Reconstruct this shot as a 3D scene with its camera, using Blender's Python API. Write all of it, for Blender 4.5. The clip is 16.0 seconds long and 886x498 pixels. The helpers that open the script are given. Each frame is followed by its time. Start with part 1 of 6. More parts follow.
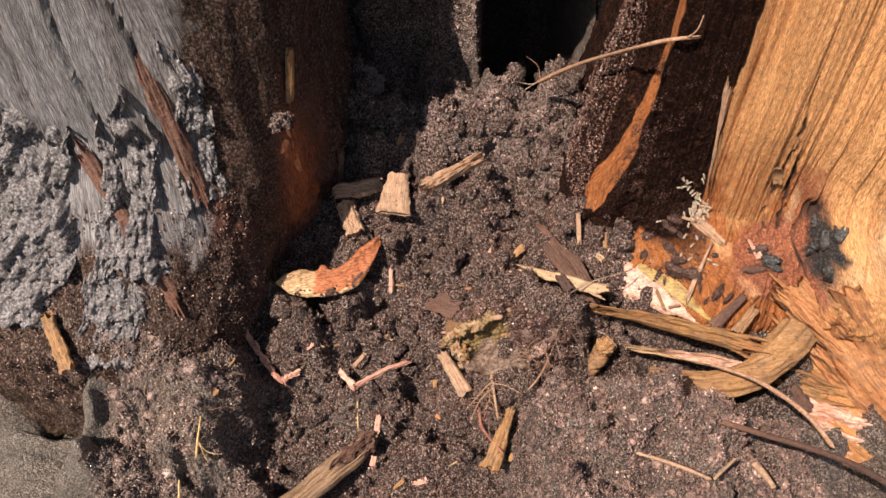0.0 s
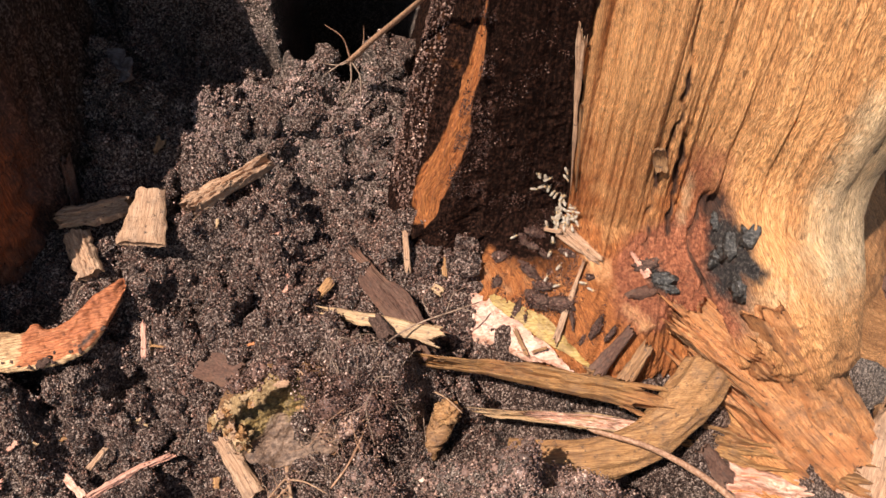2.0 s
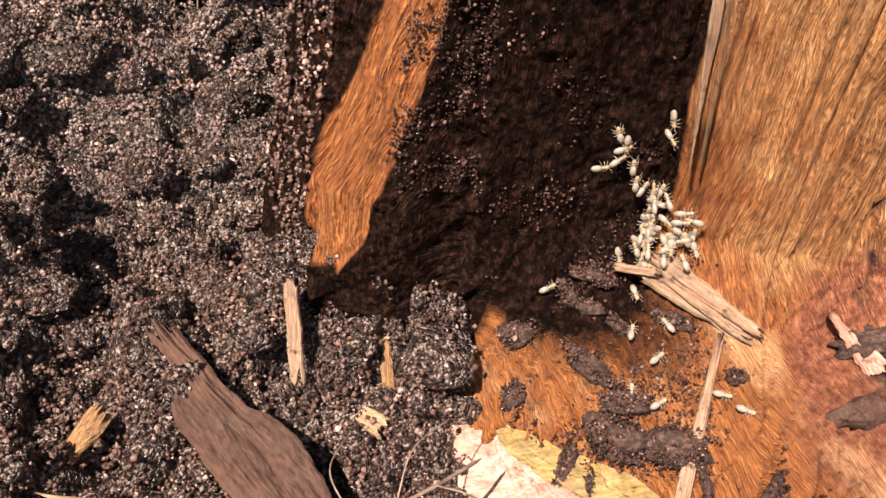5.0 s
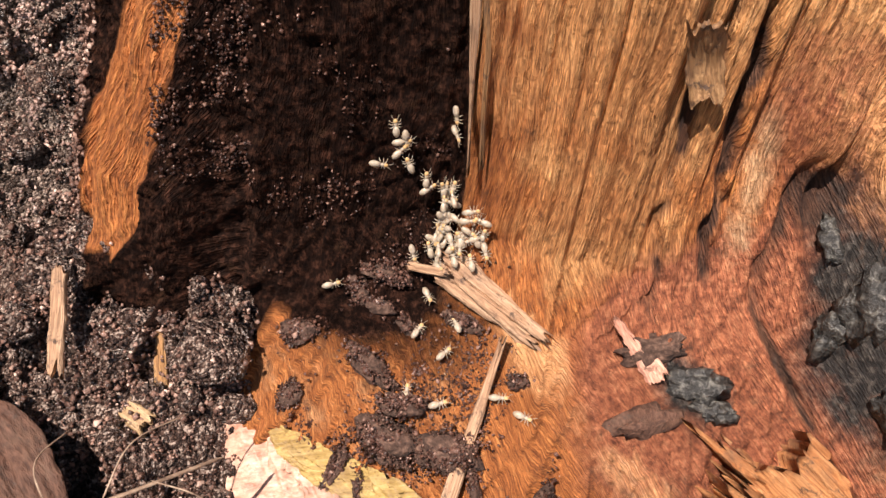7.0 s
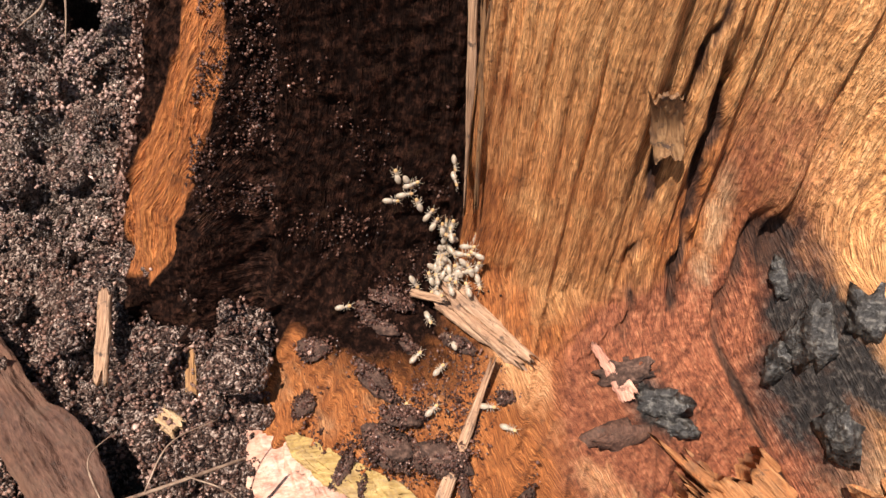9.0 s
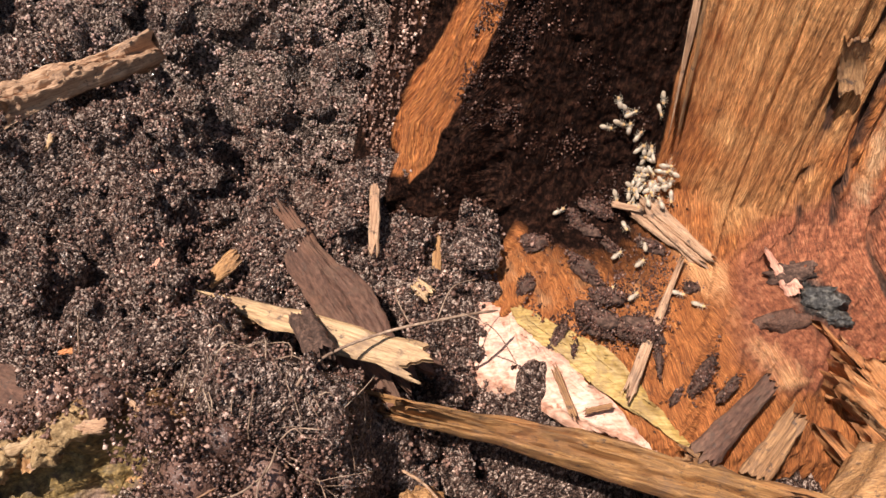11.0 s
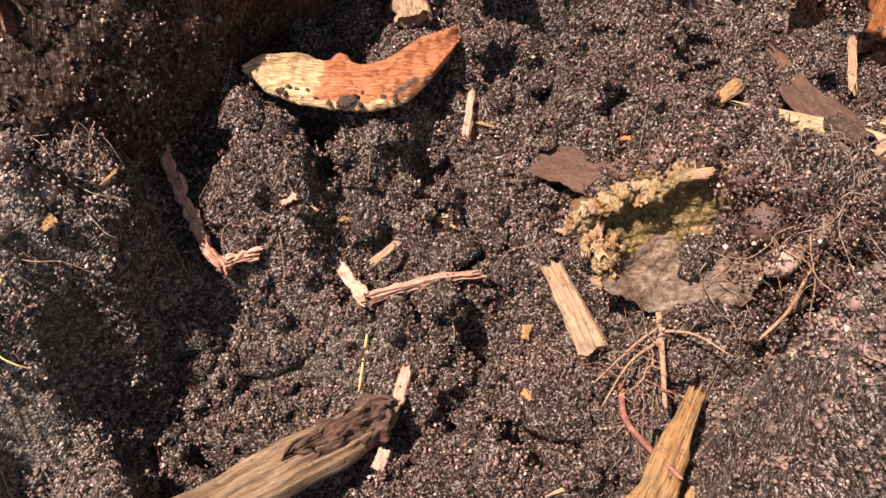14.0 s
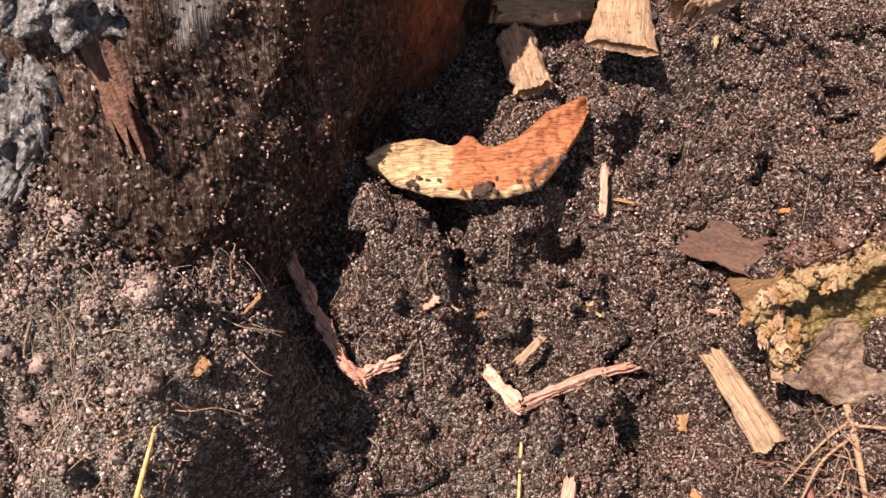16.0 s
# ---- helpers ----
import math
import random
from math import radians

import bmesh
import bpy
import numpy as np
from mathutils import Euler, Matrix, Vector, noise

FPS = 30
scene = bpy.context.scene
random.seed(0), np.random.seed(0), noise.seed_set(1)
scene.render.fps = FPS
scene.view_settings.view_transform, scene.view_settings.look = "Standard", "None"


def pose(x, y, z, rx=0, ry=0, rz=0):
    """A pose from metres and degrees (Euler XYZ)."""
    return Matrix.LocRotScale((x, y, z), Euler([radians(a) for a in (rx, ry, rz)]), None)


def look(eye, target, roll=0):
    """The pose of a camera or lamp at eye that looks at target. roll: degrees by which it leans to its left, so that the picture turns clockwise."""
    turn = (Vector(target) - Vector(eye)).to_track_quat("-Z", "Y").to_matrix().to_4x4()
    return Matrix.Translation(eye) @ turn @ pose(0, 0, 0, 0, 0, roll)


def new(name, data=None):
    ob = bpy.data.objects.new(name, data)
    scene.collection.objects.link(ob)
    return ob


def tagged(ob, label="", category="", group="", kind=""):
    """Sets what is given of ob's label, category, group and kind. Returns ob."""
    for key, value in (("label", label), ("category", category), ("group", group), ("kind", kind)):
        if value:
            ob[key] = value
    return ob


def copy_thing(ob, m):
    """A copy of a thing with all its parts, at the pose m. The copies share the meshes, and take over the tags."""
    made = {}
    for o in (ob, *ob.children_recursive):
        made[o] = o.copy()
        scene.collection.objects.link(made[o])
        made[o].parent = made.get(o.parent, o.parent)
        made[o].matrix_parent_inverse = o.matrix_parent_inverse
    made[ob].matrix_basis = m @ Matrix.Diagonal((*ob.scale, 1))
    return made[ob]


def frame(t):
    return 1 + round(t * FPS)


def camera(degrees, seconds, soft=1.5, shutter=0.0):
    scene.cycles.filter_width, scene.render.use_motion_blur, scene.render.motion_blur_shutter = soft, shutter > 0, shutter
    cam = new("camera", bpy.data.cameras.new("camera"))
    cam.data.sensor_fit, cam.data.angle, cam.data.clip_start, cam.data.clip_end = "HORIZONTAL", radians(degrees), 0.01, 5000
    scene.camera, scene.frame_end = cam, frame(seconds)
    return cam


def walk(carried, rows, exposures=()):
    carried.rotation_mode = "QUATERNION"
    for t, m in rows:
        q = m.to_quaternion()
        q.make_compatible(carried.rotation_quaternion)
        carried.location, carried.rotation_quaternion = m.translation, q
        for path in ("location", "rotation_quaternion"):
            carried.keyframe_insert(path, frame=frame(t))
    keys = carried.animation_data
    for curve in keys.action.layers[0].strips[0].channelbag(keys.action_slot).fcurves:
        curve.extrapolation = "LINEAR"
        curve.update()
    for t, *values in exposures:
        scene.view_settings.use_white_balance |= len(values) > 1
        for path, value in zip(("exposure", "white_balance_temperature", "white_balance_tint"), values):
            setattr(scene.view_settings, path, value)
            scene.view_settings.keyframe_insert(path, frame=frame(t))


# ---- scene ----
cam = camera(58.3, 16.0)
METRES, EYE, TILT, LEAN, TURN = 1.15, 0.62, -48.0, 0.0, 0.0
ROWS = [
    (0.0, 0.0, 0.0, 0.0, 0.0, 0.0, -0.0),
    (0.5, 0.0515, 0.0474, -0.0101, -3.2, -0.7, 2.8),
    (1.0, 0.085, 0.126, -0.0126, -5.09, 0.51, 4.78),
    (1.5, 0.0947, 0.1439, -0.0112, -5.57, 2.4, 4.69),
    (2.0, 0.0958, 0.1907, -0.0132, -5.14, 3.54, 3.46),
    (2.5, 0.0987, 0.2583, -0.0012, -4.77, 4.35, 4.34),
    (3.0, 0.1008, 0.3237, 0.0012, -5.04, 4.87, 5.69),
    (5.5, 0.1396, 0.4953, 0.0085, -10.34, 7.78, 5.45),
    (6.0, 0.1562, 0.4926, 0.004, -10.85, 8.14, 4.36),
    (6.5, 0.1645, 0.4884, 0.0035, -11.28, 8.41, 4.3),
    (7.0, 0.1751, 0.4848, -0.0007, -11.37, 8.53, 4.03),
    (7.5, 0.1752, 0.4806, -0.0118, -11.32, 8.67, 3.58),
    (8.0, 0.1749, 0.4721, -0.0104, -11.07, 9.03, 3.22),
    (10.5, 0.1508, 0.4302, -0.013, -9.05, 10.34, 1.4),
    (11.0, 0.1098, 0.4125, -0.0438, -7.32, 10.07, -1.16),
    (11.5, 0.0666, 0.3921, -0.0784, -5.0, 9.19, -3.87),
    (12.0, 0.0209, 0.3733, -0.1046, -2.05, 7.84, -6.16),
    (12.5, -0.0089, 0.3641, -0.1167, -0.08, 7.25, -7.46),
    (13.0, -0.0169, 0.362, -0.1243, 1.13, 7.17, -8.29),
    (13.5, -0.0244, 0.3589, -0.1296, 1.72, 6.94, -8.39),
    (14.0, -0.0307, 0.3546, -0.13, 1.98, 6.7, -8.37),
    (14.5, -0.0505, 0.3509, -0.1411, 2.33, 6.31, -9.11),
    (15.0, -0.0713, 0.3517, -0.1471, 2.85, 6.07, -9.28),
    (15.5, -0.0812, 0.3638, -0.1294, 2.95, 6.46, -7.6),
    (16.0, -0.0944, 0.3745, -0.0991, 2.22, 7.26, -4.87),
]
walk(cam, [(t, pose(0, 0, EYE, TILT, LEAN, TURN) @ pose(METRES * x, METRES * y, METRES * z, 90 + pitch, roll, yaw)) for t, x, y, z, yaw, pitch, roll in ROWS],
     exposures=[(0.0, 0.54), (1.5, 0.54), (3.0, 0.68), (5.5, 0.72), (6.5, 0.68), (8.0, 0.56), (10.5, 0.6), (11.5, 0.55), (13.0, 0.8), (16.0, 0.8)])

# ---- world and sun ----
SUN_FROM = Vector((-0.41, -0.38, 0.83)).normalized()
world = bpy.data.worlds.new("sky")
scene.world = world
world.use_nodes = True
wn = world.node_tree.nodes
sky = wn.new("ShaderNodeTexSky")
sky.sky_type, sky.sun_disc = "NISHITA", False
sky.sun_elevation = math.asin(SUN_FROM.z)
sky.sun_rotation = math.atan2(SUN_FROM.x, SUN_FROM.y)
world.node_tree.links.new(sky.outputs[0], wn["Background"].inputs[0])
wn["Background"].inputs[1].default_value = 0.064
sun = new("sun", bpy.data.lights.new("sun", "SUN"))
sun.data.energy, sun.data.angle, sun.data.color = 5.3, radians(0.5), (1.0, 0.885, 0.81)
sun.matrix_world = look(SUN_FROM * 4, (0, 0, 0))


# ---- arithmetic ----
def vhash(i, j, k):
    n = (i * 374761393 + j * 668265263 + k * 974634777) & 0xFFFFFFFF
    n = ((n ^ (n >> 13)) * 1274126177) & 0xFFFFFFFF
    return ((n ^ (n >> 16)) & 0xFFFF) / 65535.0


def vnoise(x, y, z=0.0, seed=0):
    """Smooth lattice noise, -1 to 1, on arrays."""
    x, y, z = np.broadcast_arrays(np.asarray(x, float), np.asarray(y, float), np.asarray(z, float) + seed * 17.31)
    xi, yi, zi = (np.floor(a).astype(np.int64) for a in (x, y, z))
    u, v, w = x - xi, y - yi, z - zi
    u, v, w = (a * a * (3 - 2 * a) for a in (u, v, w))
    out = 0.0
    for a in (0, 1):
        for b in (0, 1):
            for c in (0, 1):
                out = out + vhash(xi + a, yi + b, zi + c) * (u if a else 1 - u) * (v if b else 1 - v) * (w if c else 1 - w)
    return out * 2 - 1


def fbm(x, y, z=0.0, seed=0, octaves=4, gain=0.5):
    out, amp = 0.0, 1.0
    x, y, z = (np.asarray(a, float) for a in (x, y, z))
    for o in range(octaves):
        out = out + amp * vnoise(x * 2 ** o, y * 2 ** o, z * 2 ** o, seed + o)
        amp *= gain
    return out


def sstep(a, b, x):
    t = np.clip((np.asarray(x, float) - a) / (b - a), 0, 1)
    return t * t * (3 - 2 * t)


def bump(x, y, cx, cy, sx, sy, turn=0.0):
    c, s = math.cos(turn), math.sin(turn)
    u, v = (x - cx) * c + (y - cy) * s, -(x - cx) * s + (y - cy) * c
    return np.exp(-0.5 * ((u / sx) ** 2 + (v / sy) ** 2))


def sheet(name, P, material, wrap=False):
    """A mesh object from a grid of places, rows x columns x 3."""
    r, c = P.shape[:2]
    idx = np.arange(r * c).reshape(r, c)
    if wrap:
        idx = np.concatenate([idx, idx[:, :1]], 1)
    q = np.stack([idx[:-1, :-1], idx[:-1, 1:], idx[1:, 1:], idx[1:, :-1]], -1).reshape(-1, 4)
    return solid(name, P.reshape(-1, 3), q, material)


def solid(name, verts, faces, material, smooth=True):
    """A mesh object from arrays of places and of equal-sided faces."""
    me = bpy.data.meshes.new(name)
    k = faces.shape[1]
    me.vertices.add(len(verts))
    me.vertices.foreach_set("co", np.ascontiguousarray(verts, dtype=np.float32).ravel())
    me.loops.add(faces.size)
    me.loops.foreach_set("vertex_index", np.ascontiguousarray(faces, dtype=np.int32).ravel())
    me.polygons.add(len(faces))
    me.polygons.foreach_set("loop_start", np.arange(0, faces.size, k, dtype=np.int32))
    me.polygons.foreach_set("use_smooth", np.full(len(faces), smooth))
    me.update(calc_edges=True)
    me.validate()
    me.materials.append(material)
    return new(name, me)


def child(ob, parent, label=""):
    ob.parent = parent
    return tagged(ob, label)


# ---- materials ----
def material(name):
    m = bpy.data.materials.new(name)
    m.use_nodes = True
    return m, m.node_tree.nodes, m.node_tree.links, m.node_tree.nodes["Principled BSDF"]


def ramp(nodes, links, source, stops):
    r = nodes.new("ShaderNodeValToRGB")
    e = r.color_ramp.elements
    while len(e) < len(stops):
        e.new(0.5)
    for el, (p, c) in zip(e, stops):
        el.position, el.color = p, (*c, 1)
    links.new(source, r.inputs[0])
    return r.outputs[0]


def noise_node(nodes, links, vector, scale, detail=4.0, rough=0.55, distort=0.0):
    n = nodes.new("ShaderNodeTexNoise")
    n.inputs["Scale"].default_value, n.inputs["Detail"].default_value = scale, detail
    n.inputs["Roughness"].default_value, n.inputs["Distortion"].default_value = rough, distort
    links.new(vector, n.inputs["Vector"])
    return n.outputs[0]


def mix_node(nodes, links, kind, fac, a, b):
    m = nodes.new("ShaderNodeMix")
    m.data_type, m.blend_type = "RGBA", kind
    for sock, v in ((m.inputs["Factor"], fac), (m.inputs["A"], a), (m.inputs["B"], b)):
        if isinstance(v, (int, float)):
            sock.default_value = v
        elif isinstance(v, tuple):
            sock.default_value = (*v, 1)
        else:
            links.new(v, sock)
    return m.outputs["Result"]


def relief(nodes, links, bsdf, height, strength, distance):
    b = nodes.new("ShaderNodeBump")
    b.inputs["Strength"].default_value, b.inputs["Distance"].default_value = strength, distance
    links.new(height, b.inputs["Height"])
    links.new(b.outputs[0], bsdf.inputs["Normal"])


def coords(nodes, links, scale=(1, 1, 1)):
    t = nodes.new("ShaderNodeTexCoord")
    m = nodes.new("ShaderNodeMapping")
    m.inputs["Scale"].default_value = scale
    links.new(t.outputs["Object"], m.inputs["Vector"])
    return m.outputs[0]


def wood_material(name, colours, along=(110, 110, 7), blotch=None, rough=0.7, depth=0.0016, spots=None, dust=(0.15, 0.088, 0.055)):
    """Fibrous wood; along: how tightly the grain is packed on each axis."""
    m, n, l, b = material(name)
    v, w = coords(n, l, along), coords(n, l)
    grain = noise_node(n, l, v, 1.6, 6, 0.62, 0.25)
    fine = noise_node(n, l, v, 6.0, 3, 0.6)
    col = ramp(n, l, mix_node(n, l, "MIX", 0.4, grain, fine), [(0.28 + 0.42 * i / (len(colours) - 1), c) for i, c in enumerate(colours)])
    col = mix_node(n, l, "MULTIPLY", 0.6, col, ramp(n, l, fine, [(0.3, (0.55, 0.5, 0.48)), (0.6, (1.15, 1.12, 1.1))]))
    patch = noise_node(n, l, w, 24, 5, 0.6, 0.4)
    if blotch:
        col = mix_node(n, l, "MIX", ramp(n, l, patch, [(0.5, (0, 0, 0)), (0.66, (0.75,) * 3)]), col, blotch)
    col = mix_node(n, l, "MIX", ramp(n, l, noise_node(n, l, w, 75, 7, 0.72, 0.5), [(0.48, (0, 0, 0)), (0.7, (0.7,) * 3)]), col, dust)
    dirt = noise_node(n, l, w, 240, 6, 0.72)
    col = mix_node(n, l, "MIX", ramp(n, l, dirt, [(0.57, (0, 0, 0)), (0.66, (0.9,) * 3)]), col, spots or (0.07, 0.042, 0.03))
    l.new(col, b.inputs["Base Color"])
    l.new(ramp(n, l, patch, [(0.3, (rough - 0.12,) * 3), (0.7, (rough + 0.15,) * 3)]), b.inputs["Roughness"])
    both = mix_node(n, l, "ADD", 0.5, grain, fine)
    relief(n, l, b, both, 0.7, depth)
    return m


def island_soil(name, tint=(1.0, 0.87, 0.81), pale=0.0):
    """Loose crumbs: mostly brown, some dark, a few pale mineral grains that double as painted glints."""
    m, n, l, b = material(name)
    g = n.new("ShaderNodeNewGeometry")
    col = ramp(n, l, g.outputs["Random Per Island"], [(0.0, (0.036 + pale, 0.024 + pale, 0.02 + pale)), (0.35, (0.112 + pale, 0.076 + pale, 0.064 + pale)),
                                                     (0.72, (0.21 + pale, 0.147 + pale, 0.124 + pale)), (0.94, (0.32, 0.245, 0.21)), (0.985, (0.66, 0.58, 0.52))])
    col = mix_node(n, l, "MULTIPLY", 1.0, col, tint)
    v = coords(n, l)
    fine = noise_node(n, l, v, 1400, 3)
    col = mix_node(n, l, "MULTIPLY", 1.0, col, ramp(n, l, noise_node(n, l, v, 55, 5, 0.6), [(0.36, (0.6, 0.56, 0.55)), (0.62, (1.4, 1.36, 1.34))]))
    col = mix_node(n, l, "MULTIPLY", 0.7, col, ramp(n, l, fine, [(0.3, (0.45, 0.42, 0.4)), (0.65, (1.4, 1.35, 1.3))]))
    l.new(col, b.inputs["Base Color"])
    l.new(ramp(n, l, fine, [(0.38, (0.45,) * 3), (0.56, (0.08,) * 3)]), b.inputs["Roughness"])
    relief(n, l, b, fine, 0.7, 0.0008)
    return m


def zoned(name, base, along, stains, attribute="stain", rough=0.68, depth=0.0016, warp=0.55, dirt=(0.07, 0.035, 0.02), matte=False):
    """Fibrous wood with stains that have a shape of their own, each given by a channel of an attribute."""
    m, n, l, b = material(name)
    fl = n.new("ShaderNodeAttribute")
    fl.attribute_name = "flow"
    mp = n.new("ShaderNodeMapping")
    mp.inputs["Scale"].default_value = along
    l.new(fl.outputs["Vector"], mp.inputs["Vector"])
    v, w = mp.outputs[0], coords(n, l)
    mq = n.new("ShaderNodeMapping")
    mq.inputs["Scale"].default_value = (along[0] * 0.55, along[1] * 0.16, along[2])
    l.new(fl.outputs["Vector"], mq.inputs["Vector"])
    grain = noise_node(n, l, mq.outputs[0], 1.6, 7, 0.66, 0.05)
    fine = noise_node(n, l, v, 3.2, 3, 0.6)
    speck = noise_node(n, l, w, 420, 4, 0.65)
    broad = noise_node(n, l, w, 70, 9, 0.72, 0.6)
    shade = ramp(n, l, fine, [(0.3, (0.55, 0.5, 0.47)), (0.62, (1.2, 1.17, 1.14))])
    zones = {}
    for which in (attribute, attribute + "_more"):
        at = n.new("ShaderNodeAttribute")
        at.attribute_name = which
        sep = n.new("ShaderNodeSeparateColor")
        l.new(at.outputs["Color"], sep.inputs[0])
        for channel in ("Red", "Green", "Blue"):
            zones[which[len(attribute):] + channel] = sep.outputs[channel]
        zones[which[len(attribute):] + "Alpha"] = at.outputs["Alpha"]
    tuft = mix_node(n, l, "MIX", 0.55, grain, fine)
    col = ramp(n, l, tuft, [(0.3 + 0.4 * i / (len(base) - 1), c) for i, c in enumerate(base)])
    for channel, tones in stains:
        src = zones[channel]
        wob = n.new("ShaderNodeMath")
        wob.operation = "MULTIPLY_ADD"
        l.new(broad, wob.inputs[0])
        wob.inputs[1].default_value, wob.inputs[2].default_value = warp * 2, -warp
        add = n.new("ShaderNodeMath")
        l.new(src, add.inputs[0])
        l.new(wob.outputs[0], add.inputs[1])
        fac = ramp(n, l, add.outputs[0], [(0.3, (0, 0, 0)), (0.7, (1, 1, 1))])
        tone = ramp(n, l, speck if channel in ("Red", "_moreRed", "Green") else tuft, [(0.32 + 0.36 * i / (len(tones) - 1), c) for i, c in enumerate(tones)])
        col = mix_node(n, l, "MIX", fac, col, tone)
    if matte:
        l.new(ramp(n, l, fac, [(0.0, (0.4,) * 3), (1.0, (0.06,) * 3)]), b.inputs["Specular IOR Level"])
    col = mix_node(n, l, "MULTIPLY", 0.65, col, shade)
    fleck = noise_node(n, l, v, 5.5, 2, 0.7)
    col = mix_node(n, l, "MULTIPLY", 0.9, col, ramp(n, l, fleck, [(0.34, (0.58, 0.5, 0.44)), (0.48, (1.08, 1.08, 1.08)), (0.66, (1.6, 1.56, 1.5))]))
    soot = noise_node(n, l, w, 130, 8, 0.75, 0.3)
    col = mix_node(n, l, "MIX", ramp(n, l, soot, [(0.56, (0, 0, 0)), (0.7, (0.8,) * 3)]), col, dirt)
    col = mix_node(n, l, "MULTIPLY", 0.8, col, ramp(n, l, noise_node(n, l, mq.outputs[0], 0.3, 6, 0.6, 0.1), [(0.34, (0.66, 0.58, 0.53)), (0.6, (1.14, 1.12, 1.1))]))
    l.new(col, b.inputs["Base Color"])
    l.new(ramp(n, l, broad, [(0.3, (rough - 0.15,) * 3), (0.7, (rough + 0.15,) * 3)]), b.inputs["Roughness"])
    both = mix_node(n, l, "ADD", 0.5, grain, fine)
    both = mix_node(n, l, "ADD", 0.5, both, speck)
    both = mix_node(n, l, "ADD", 0.6, both, fleck)
    relief(n, l, b, both, 0.8, depth)
    return m


def plain(name, colours, scale=300, rough=0.6, depth=0.0008, under=0.0):
    """A surface with two scales of mottling."""
    m, n, l, b = material(name)
    w = coords(n, l)
    fine, broad = noise_node(n, l, w, scale, 4, 0.6), noise_node(n, l, w, scale / 7, 4, 0.6, 0.5)
    col = ramp(n, l, fine, [(0.28 + 0.44 * i / (len(colours) - 1), c) for i, c in enumerate(colours)])
    col = mix_node(n, l, "MULTIPLY", 0.8, col, ramp(n, l, broad, [(0.3, (0.6, 0.58, 0.56)), (0.65, (1.15, 1.12, 1.1))]))
    l.new(col, b.inputs["Base Color"])
    l.new(ramp(n, l, fine, [(0.35, (min(rough + 0.15, 1),) * 3), (0.65, (max(rough - 0.15, 0.05),) * 3)]), b.inputs["Roughness"])
    b.inputs["Subsurface Weight"].default_value = under
    b.inputs["Subsurface Radius"].default_value = (0.002, 0.0015, 0.001)
    relief(n, l, b, fine, 0.7, depth)
    return m


LONG = (14, 260, 260)
UP = (120, 120, 7)
CRUMB = island_soil("loose_soil_crumbs")
WETCRUMB = island_soil("wet_soil_crumbs", (0.42, 0.3, 0.26))
MUDCRUMB = island_soil("mud_crumbs", (0.62, 0.47, 0.42))
PALECRUMB = island_soil("sandy_soil_crumbs", (1.0, 0.92, 0.84), 0.1)
# Paler copy of the soil, with the bank's sunlit brightness put into the colour.
BANKCRUMB = island_soil("sunlit_bank_crumbs", (1.2, 1.06, 1.0), 0.12)
GREYCRUMB = island_soil("greyish_soil_crumbs", (1.0, 0.86, 0.78), 0.07)
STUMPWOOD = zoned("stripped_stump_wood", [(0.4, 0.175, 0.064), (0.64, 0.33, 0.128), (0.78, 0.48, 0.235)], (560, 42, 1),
                  [("Alpha", [(0.15, 0.045, 0.012), (0.37, 0.13, 0.036), (0.56, 0.25, 0.08)]),
                   ("_moreBlue", [(0.28, 0.12, 0.042), (0.48, 0.235, 0.088), (0.68, 0.39, 0.175)]),
                   ("Green", [(0.13, 0.04, 0.019), (0.29, 0.1, 0.048), (0.45, 0.19, 0.095)]),
                   ("Blue", [(0.42, 0.28, 0.14), (0.58, 0.42, 0.24), (0.7, 0.55, 0.36)]),
                   ("_moreAlpha", [(0.66, 0.27, 0.105), (0.86, 0.49, 0.225), (0.9, 0.66, 0.42)]),
                   ("_moreGreen", [(0.02, 0.009, 0.006), (0.06, 0.026, 0.014), (0.14, 0.065, 0.035)]),
                   ("_moreRed", [(0.006, 0.005, 0.005), (0.022, 0.019, 0.017), (0.1, 0.09, 0.08)]),
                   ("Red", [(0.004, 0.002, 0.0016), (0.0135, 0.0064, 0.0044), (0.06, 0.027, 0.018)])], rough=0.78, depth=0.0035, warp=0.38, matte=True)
OLDWOOD = zoned("grey_weathered_wood", [(0.055, 0.052, 0.051), (0.18, 0.176, 0.174), (0.36, 0.355, 0.35)], (260, 20, 1),
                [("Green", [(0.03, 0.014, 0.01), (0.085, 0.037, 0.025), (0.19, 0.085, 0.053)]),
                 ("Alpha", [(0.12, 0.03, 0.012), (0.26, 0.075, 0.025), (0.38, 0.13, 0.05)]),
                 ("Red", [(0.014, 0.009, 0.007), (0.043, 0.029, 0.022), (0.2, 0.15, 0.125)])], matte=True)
BARK = plain("grey_flaking_bark", [(0.03, 0.022, 0.018), (0.17, 0.15, 0.14), (0.46, 0.44, 0.43)], 420, 0.85, 0.004)
INNERBARK = wood_material("red_inner_bark", [(0.07, 0.03, 0.02), (0.15, 0.068, 0.042), (0.26, 0.135, 0.09)], UP, rough=0.8, depth=0.003)
PALE = wood_material("pale_fresh_wood", [(0.3, 0.175, 0.083), (0.47, 0.31, 0.16), (0.6, 0.43, 0.25)], LONG, rough=0.62)
TAN = wood_material("tan_chip_wood", [(0.27, 0.14, 0.077), (0.43, 0.26, 0.15), (0.56, 0.385, 0.25)], LONG, rough=0.75, depth=0.002)
BROWN = wood_material("brown_splinter_wood", [(0.1, 0.045, 0.02), (0.28, 0.145, 0.06), (0.46, 0.27, 0.125)], LONG, rough=0.72, depth=0.0025)
